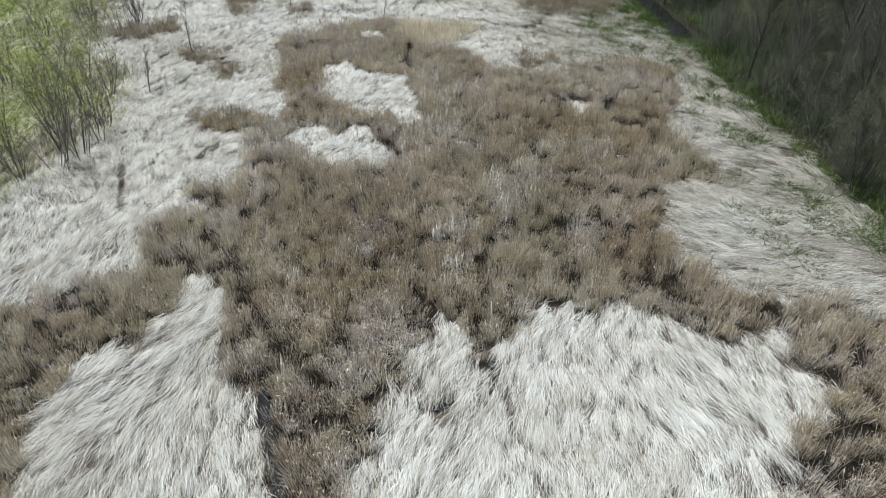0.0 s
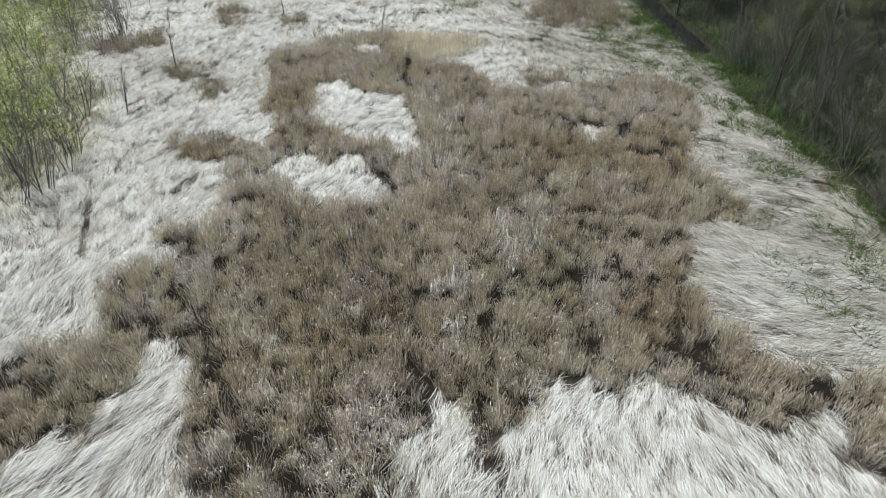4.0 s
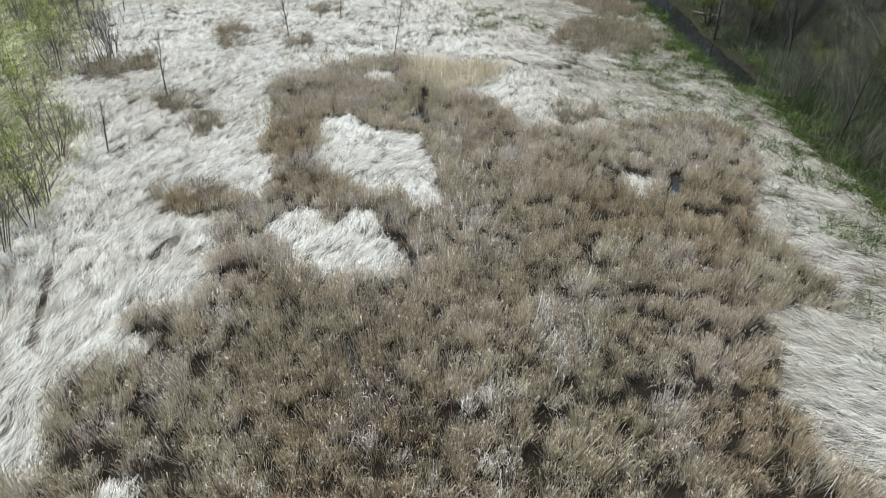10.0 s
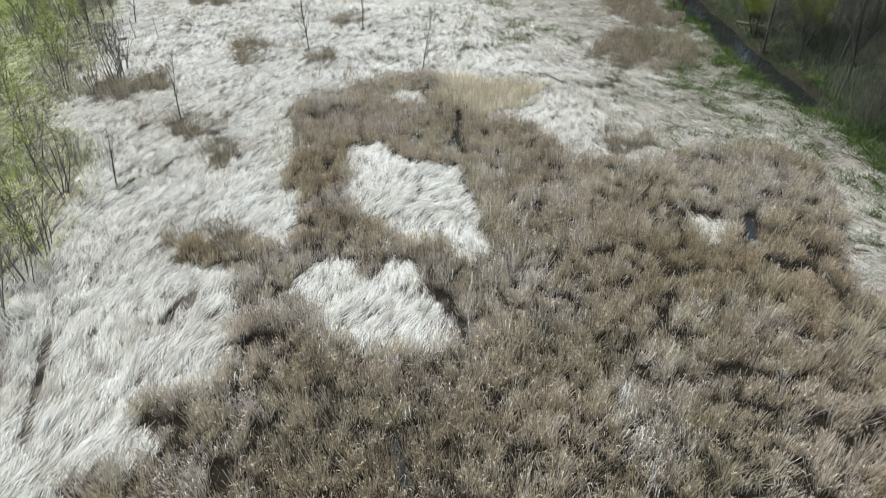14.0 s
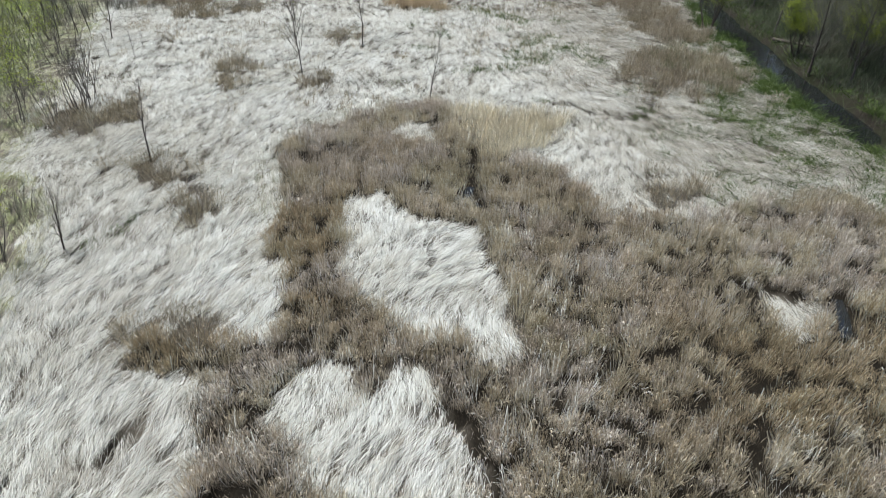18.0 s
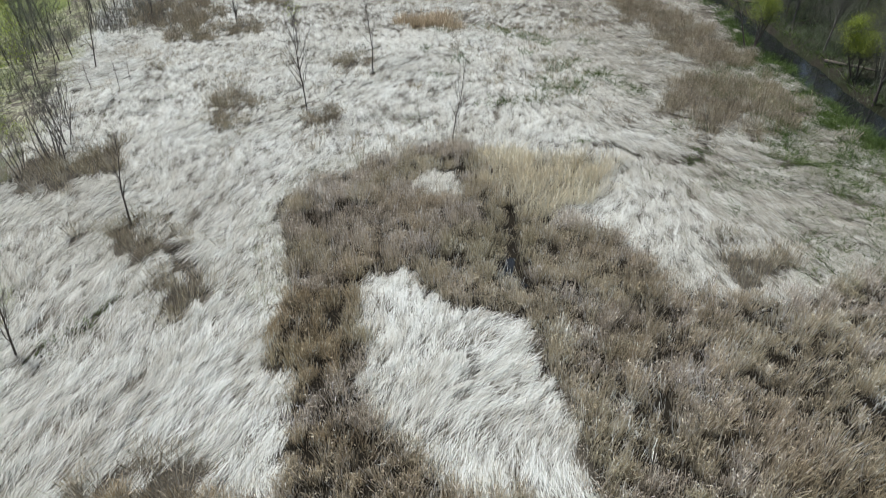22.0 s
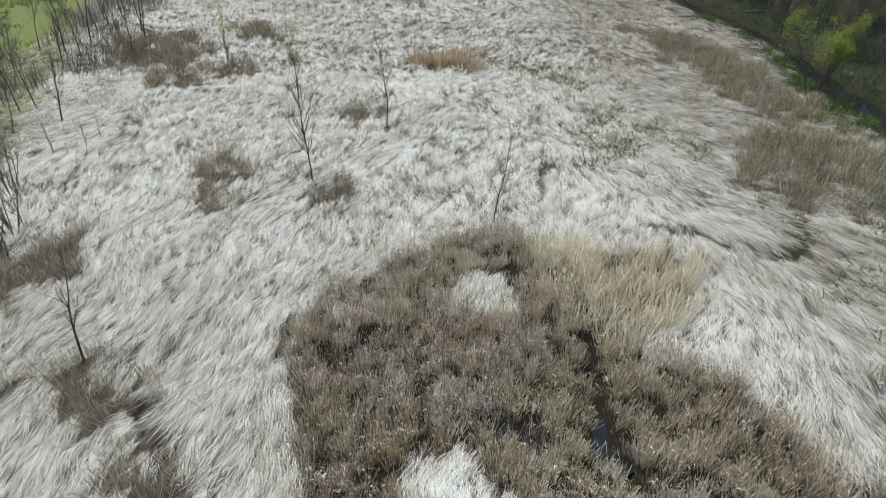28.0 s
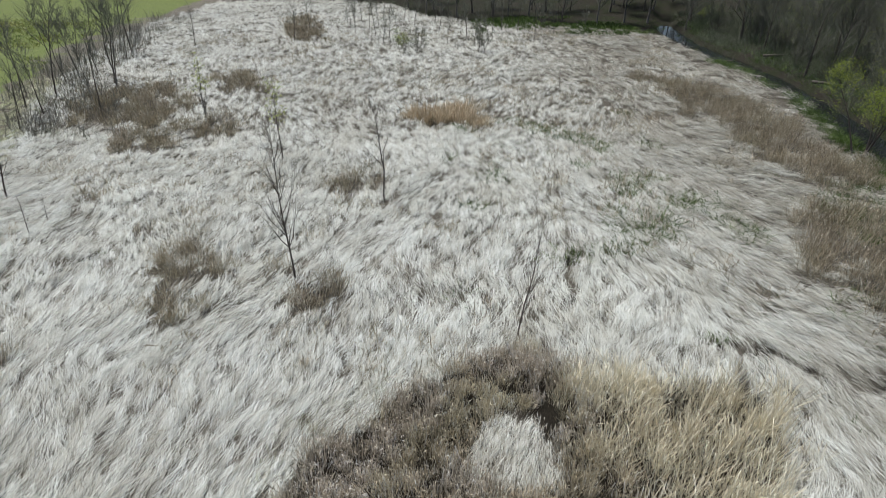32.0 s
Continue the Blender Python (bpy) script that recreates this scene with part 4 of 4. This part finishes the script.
def bare_tree(name, seed, height, girth, limbs, twigs, stems=1, leaves=0, low=0.3, lean=0.06, spread=0.7, material=M_BARK, leaf_size=0.07, tone=0.5, fine=0.007, joined=False, reach=0.36, leaf=M_LEAF):
    """A leafless or just-leafing tree: tapered stems, limbs that bear twigs, and a crown of small young leaves. joined: far trees, whose branches are one part."""
    rd = random.Random(seed)
    rs = np.random.RandomState(seed)
    root = new(name)
    tips = []
    mass = Tubes(3)
    for s in range(stems):
        trunk = Tubes(6)
        a = rd.uniform(0, 2 * math.pi)
        out = lean if stems == 1 else rd.uniform(0.08, 0.42)
        h = height * (1 if stems == 1 else rd.uniform(0.6, 1.0))
        g = girth * h / height
        base = Vector((0, 0, -0.15)) if stems == 1 else Vector((math.cos(a), math.sin(a), 0)) * rd.uniform(0.05, 0.6) + Vector((0, 0, -0.15))
        pts, radii = shoot(rd, base, Vector((math.cos(a) * out, math.sin(a) * out, 1)), h, g, g * 0.12, 9, 0.055, 0.03)
        radii[0] *= 1.35
        trunk.add(pts, radii)
        part("trunk", trunk.mesh("trunk", material), root)
        for _ in range(max(2, limbs // stems)):
            f = rd.uniform(low, 0.95)
            p, d = at_length(pts, f)
            b = rd.uniform(0, 2 * math.pi)
            way = d * 0.8 + Vector((math.cos(b), math.sin(b), 0.25)) * spread
            L = h * (reach * (1.1 - f) + 0.08) * rd.uniform(0.7, 1.2)
            lp, lr = shoot(rd, p, way, L, g * (1.0 - f) * 0.5 + 0.008, 0.005, 3 if joined else 4, 0.12, 0.06)
            tube, spray = (mass, mass) if joined else (Tubes(4), Tubes(3))
            tube.add(lp, lr)
            tips.append(lp[-1])
            for _ in range(max(1, twigs // limbs)):
                q, e = at_length(lp, rd.uniform(0.15, 1.0))
                w = (e + Vector((rd.gauss(0, 0.5), rd.gauss(0, 0.5), rd.gauss(0.25, 0.3)))).normalized()
                tp, tr = shoot(rd, q, w, L * rd.uniform(0.3, 0.75), fine, fine * 0.5, 1 if joined else 2, 0.15, 0.04)
                spray.add(tp, tr)
                tips += tp[1:]
            if not joined:
                limb = part("limb", tube.mesh("limb", material), root)
                tagged(part("twig_spray", spray.mesh("twig_spray", M_TWIG), limb), kind="stuff")
    if joined:
        tagged(part("branchwork", mass.mesh("branchwork", M_WTWIG), root), kind="stuff")
    if leaves:
        t = np.array([tuple(v) for v in tips])
        t = t[t[:, 2] > height * 0.4]
        c = t[rs.randint(0, len(t), leaves)] + rs.normal(0, 0.2, (leaves, 3))
        d = rs.normal(0, 1, (leaves, 3))
        d /= np.linalg.norm(d, axis=1, keepdims=True)
        e = np.cross(d, rs.normal(0, 1, (leaves, 3)))
        e /= np.linalg.norm(e, axis=1, keepdims=True) + 1e-6
        sz = leaf_size * rs.uniform(0.6, 1.4, (leaves, 1))
        co = np.stack([c - d * sz, c + e * sz * 0.5, c + d * sz, c - e * sz * 0.5], 1).reshape(-1, 3)
        i = np.arange(leaves)[:, None] * 4
        tris = np.concatenate([i + [[0, 1, 2]], i + [[0, 2, 3]]])
        crown = part("crown", raw_mesh("crown", co, tris, leaf, np.repeat(np.clip(rs.normal(tone, 0.2, leaves), 0, 1), 4)), root, "young yellow-green leaves" if leaf is M_LEAF else "grey-green haze of opening buds")
        tagged(crown, kind="stuff")
    return root


def ground_at(x, y):
    return float(bed(np.array([x], float), np.array([y], float))[0])


def stand_at(ob, x, y, turn=0.0, size=1.0):
    ob.matrix_basis = pose(x, y, ground_at(x, y), 0, 0, turn) @ Matrix.Scale(size, 4)
    return ob


# single saplings on the marsh
for name, seed, x, y, h, g, limbs, twigs, lv, label in [
        ("bare_sapling", 1, 0.4, 62.9, 6.0, 0.042, 14, 50, 0, "slender leafless sapling at the cattails' edge"),
        ("bare_sapling", 2, -10.1, 67.9, 8.6, 0.05, 28, 140, 0, "leafless grey sapling among bleached reed"),
        ("bare_sapling", 3, -6.0, 77.5, 7.0, 0.06, 16, 60, 0, "leafless sapling above a brown reed thicket"),
        ("leafing_sapling", 4, -13.7, 84.9, 6.2, 0.05, 14, 60, 260, "thin sapling with a yellow-green leafing top"),
        ("bare_tree", 25, -16.8, 52.1, 4.8, 0.06, 14, 84, 0, "slender bare grey tree by the reed thicket"),
        ("bare_sapling", 6, -30.2, 78.8, 5.4, 0.06, 16, 70, 0, "dark leafless sapling near the meadow edge"),
        ("leafing_sapling", 7, -22.3, 95.6, 6.2, 0.07, 20, 90, 260, "twin-stemmed sapling just coming into leaf"),
        ("bare_sapling", 8, -32.8, 128.6, 6.0, 0.065, 14, 60, 0, "slender bare sapling far up the marsh"),
        ("bare_sapling", 9, -27.9, 72.8, 2.4, 0.035, 8, 20, 0, "short dead stem standing in reed"),
        ("bare_sapling", 13, -25.8, 75.2, 1.9, 0.03, 6, 12, 0, "short dead stem standing in reed"),
        ("bare_sapling", 10, -26.0, 73.5, 2.3, 0.03, 8, 20, 0, "short dead stem standing in reed"),
        ("bare_sapling", 11, -17.3, 42.1, 4.0, 0.05, 12, 60, 0, "small bare sapling at the scrub's edge"),
        ("bare_sapling", 12, 10.9, 103.7, 2.4, 0.03, 8, 24, 0, "small dead shrub on the far reed")]:
    stand_at(tagged(bare_tree(name, seed, h, g, limbs, twigs, 2 if "twin" in label else 1, lv, 0.22, 0.025, spread=0.5, reach=0.24, fine=0.008), label, "tree"), x, y, seed * 77)

# willow scrub by the meadow
WILLOW = [tagged(bare_tree("willow_scrub", 20, 6.2, 0.04, 26, 230, 6, 400, 0.35, leaf_size=0.05, material=M_BARKGREY), "many-stemmed willow with a haze of yellow-green leaves", "tree", "willow scrub"),
          tagged(bare_tree("willow_scrub", 21, 4.8, 0.045, 30, 300, 9, 0, 0.3, material=M_BARKGREY), "many-stemmed leafless grey willow", "tree", "willow scrub"),
          tagged(bare_tree("willow_scrub", 22, 5.8, 0.045, 22, 200, 4, 700, 0.3, leaf_size=0.055, material=M_BARKGREY), "willow with bright yellow-green young leaves", "tree", "willow scrub")]
SCRUB = [(-19.7, 27.1, 0), (-18.2, 28.4, 0), (-17.3, 30.0, 1), (-17.1, 32.4, 2), (-18.6, 31.3, 0), (-21.1, 29.0, 2), (-17.8, 34.8, 1), (-20.2, 33.3, 0), (-22.6, 31.2, 2), (-19.3, 37.0, 0),
         (-22.0, 36.4, 2), (-20.2, 41.3, 0), (-24.7, 40.1, 2), (-23.3, 44.9, 2), (-24.3, 59.6, 1), (-25.0, 62.3, 1), (-25.5, 57.9, 0), (-28.3, 58.4, 2), (-31.0, 63.9, 2), (-27.4, 66.8, 1),
         (-35.9, 79.1, 0), (-33.2, 74.2, 2), (-28.1, 51.7, 2), (-26.1, 33.8, 0), (-27.9, 42.3, 0),
         (-26.2, 47.0, 0), (-29.3, 37.9, 2), (-32.1, 56.9, 0), (-21.4, 24.7, 0), (-34.3, 68.4, 0)]
_used = set()
for i, (x, y, v) in enumerate(SCRUB):
    ob = WILLOW[v] if v not in _used else copy_thing(WILLOW[v], Matrix())
    _used.add(v)
    stand_at(ob, x, y, i * 67, 0.85 + 0.3 * ((i * 37) % 10) / 10)

# woods: bare trunks along the stream and behind, a copse at the meadow's corner
WOOD = []
for i in range(6):
    WOOD.append(tagged(bare_tree("woodland_tree", 40 + i, 11.0 + i * 0.7, 0.11 + 0.015 * i, 40, 1400, 1, 2600 if i % 3 else 3600, 0.15, 0.05, 0.9, M_BARK if i % 2 else M_BARKGREY, 0.035, 0.25 if i % 3 else 0.6, 0.011, True, 0.42, M_BUD if i % 3 else M_LEAF),
                       "dark woodland tree with fine grey twigs just budding" if i % 3 else "woodland tree with sparse fresh leaves", "tree", "woods"))
UNDER = [tagged(bare_tree("woodland_shrub", 50, 5.0, 0.035, 36, 1100, 6, 1500, 0.1, leaf_size=0.03, fine=0.009, joined=True, leaf=M_BUD), "leafless grey understorey shrub", "shrub", "understorey"),
         tagged(bare_tree("woodland_shrub", 51, 4.8, 0.04, 30, 700, 5, 2200, 0.15, leaf_size=0.04, tone=0.3, fine=0.01, joined=True), "understorey shrub in yellow-green leaf", "shrub", "understorey")]
POLE = [tagged(bare_tree("pole_tree", 60 + i, 9.0, 0.075, 16, 128, 1, 0, 0.45, 0.05, 0.6, fine=0.016, joined=True), "thin bare pole-stage tree", "tree", "copse") for i in range(3)]


def plant(kinds, places):
    used = set()
    for x, y, v, turn, size in places:
        ob = kinds[v] if v not in used else copy_thing(kinds[v], Matrix())
        used.add(v)
        stand_at(ob, x, y, turn, size)


def build_woods():
    rd = random.Random(5)
    trees, shrubs = [], []
    for gx in np.arange(29.0, 78.0, 3.1):
        for gy in np.arange(-2.0, 178.0, 3.4):
            x, y = gx + rd.uniform(-1.5, 1.5), gy + rd.uniform(-1.6, 1.6)
            deep = float(wood_side(np.array([x]), np.array([y]))[0])
            pick = rd.random()
            bank = x - np.interp(y, [p[1] for p in STREAM], [p[0] for p in STREAM])
            if deep < 0.9 or deep > 16 + 0.2 * y or away(np.array([x]), np.array([y]), STREAM)[0] < 1.9 or 58 < y < 112 and bank < 2.0:
                continue
            if deep > 2.2 and pick < (0.40 if deep < 12 else 0.28) * (1 if y < 90 else 0.75):
                trees.append((x, y, rd.randrange(6), rd.uniform(0, 360), rd.uniform(0.55, 0.8) if deep < 7 else rd.uniform(0.75, 1.1)))
            elif deep < 13 and pick < (0.98 if y < 60 else 0.55) and (y < 58 or bank > 4):
                shrubs.append((x, y, 0 if rd.random() < 0.82 else 1, rd.uniform(0, 360), rd.uniform(0.6, 1.15)))
    for x in np.arange(-66, 30, 3.3):
        for back in (2, 8, 16):
            u, v = x + rd.uniform(-1.5, 1.5), np.interp(x, BACK_X, BACK_Y) + 1.5 + back + rd.uniform(-2, 2)
            if rd.random() < 0.55:
                trees.append((u, v, rd.randrange(6), rd.uniform(0, 360), rd.uniform(0.7, 1.1)))
    plant(WOOD, trees)
    plant(UNDER, shrubs + [(-5.1, 121.6, 1, 10, 0.8), (-3.2, 122.2, 0, 0, 0.7), (4.6, 122.6, 0, 90, 0.9)])
    poles = []
    for _ in range(60):
        x, y = rd.uniform(-46, -29), rd.uniform(94, 140)
        if field_side(np.array([x]), np.array([y]))[0] > -8.5 + 0.07 * (y - 94):
            poles.append((x, y, rd.randrange(3), rd.uniform(0, 360), rd.uniform(0.6, 1.1)))
    for _ in range(34):
        x, y = rd.uniform(-44, -28), rd.uniform(70, 96)
        if field_side(np.array([x]), np.array([y]))[0] > -0.8:
            poles.append((x, y, rd.randrange(3), rd.uniform(0, 360), rd.uniform(0.45, 0.8)))
    for _ in range(46):
        x = rd.uniform(-20, 20)
        poles.append((x, rd.uniform(128, 150), rd.randrange(3), rd.uniform(0, 360), rd.uniform(0.3, 0.65)))
    plant(POLE, poles)


build_woods()


def fallen_log(seed, length, girth):
    """A fallen trunk with a few snapped stubs."""
    rd = random.Random(seed)
    root = new("fallen_log")
    t = Tubes(8)
    pts, radii = shoot(rd, Vector((-length / 2, 0, girth * 0.8)), Vector((1, 0, 0)), length, girth, girth * 0.45, 8, 0.03)
    t.add([pts[0] - (pts[1] - pts[0]) * 0.01] + pts + [pts[-1] + (pts[-1] - pts[-2]) * 0.01], [0.005] + radii + [0.005])
    part("trunk", t.mesh("trunk", M_BARK), root)
    for _ in range(4):
        p, d = at_length(pts, rd.uniform(0.3, 0.95))
        a = rd.uniform(0.3, 2.8)
        s = Tubes(5)
        s.add(*shoot(rd, p, Vector((0.3, math.cos(a), math.sin(a))), rd.uniform(0.4, 1.5), girth * 0.35, 0.01, 3, 0.1))
        part("stub", s.mesh("stub", M_BARK), root)
    return tagged(root, "dark fallen trunk with snapped stubs on the woodland floor", "log", "fallen logs")


for i, (x, y, turn, length) in enumerate([(34.5, 112, 20, 7), (41, 104, -35, 6), (38, 92, 60, 5), (43, 118, 10, 8), (36.5, 78, -50, 5), (47, 110, 75, 6), (33.5, 119, -10, 6)]):
    ob = fallen_log(90 + i, length, 0.16 + 0.02 * (i % 3))
    ob.matrix_basis = pose(x, y, ground_at(x, y) - 0.02, 0, 0, turn)


for seed, x, y, h in [(70, 30.1, 84.4, 6.8), (71, 35.0, 75.0, 6.0), (72, 37.5, 70.5, 6.4)]:
    stand_at(tagged(bare_tree("leafing_willow", seed, h, 0.09, 40, 900, 5, 9500, 0.3, spread=0.9, leaf_size=0.05, tone=0.2, fine=0.009, material=M_BARK, joined=True),
                    "rounded willow in fresh yellow-green leaf near the stream", "tree"), x, y, seed * 31)
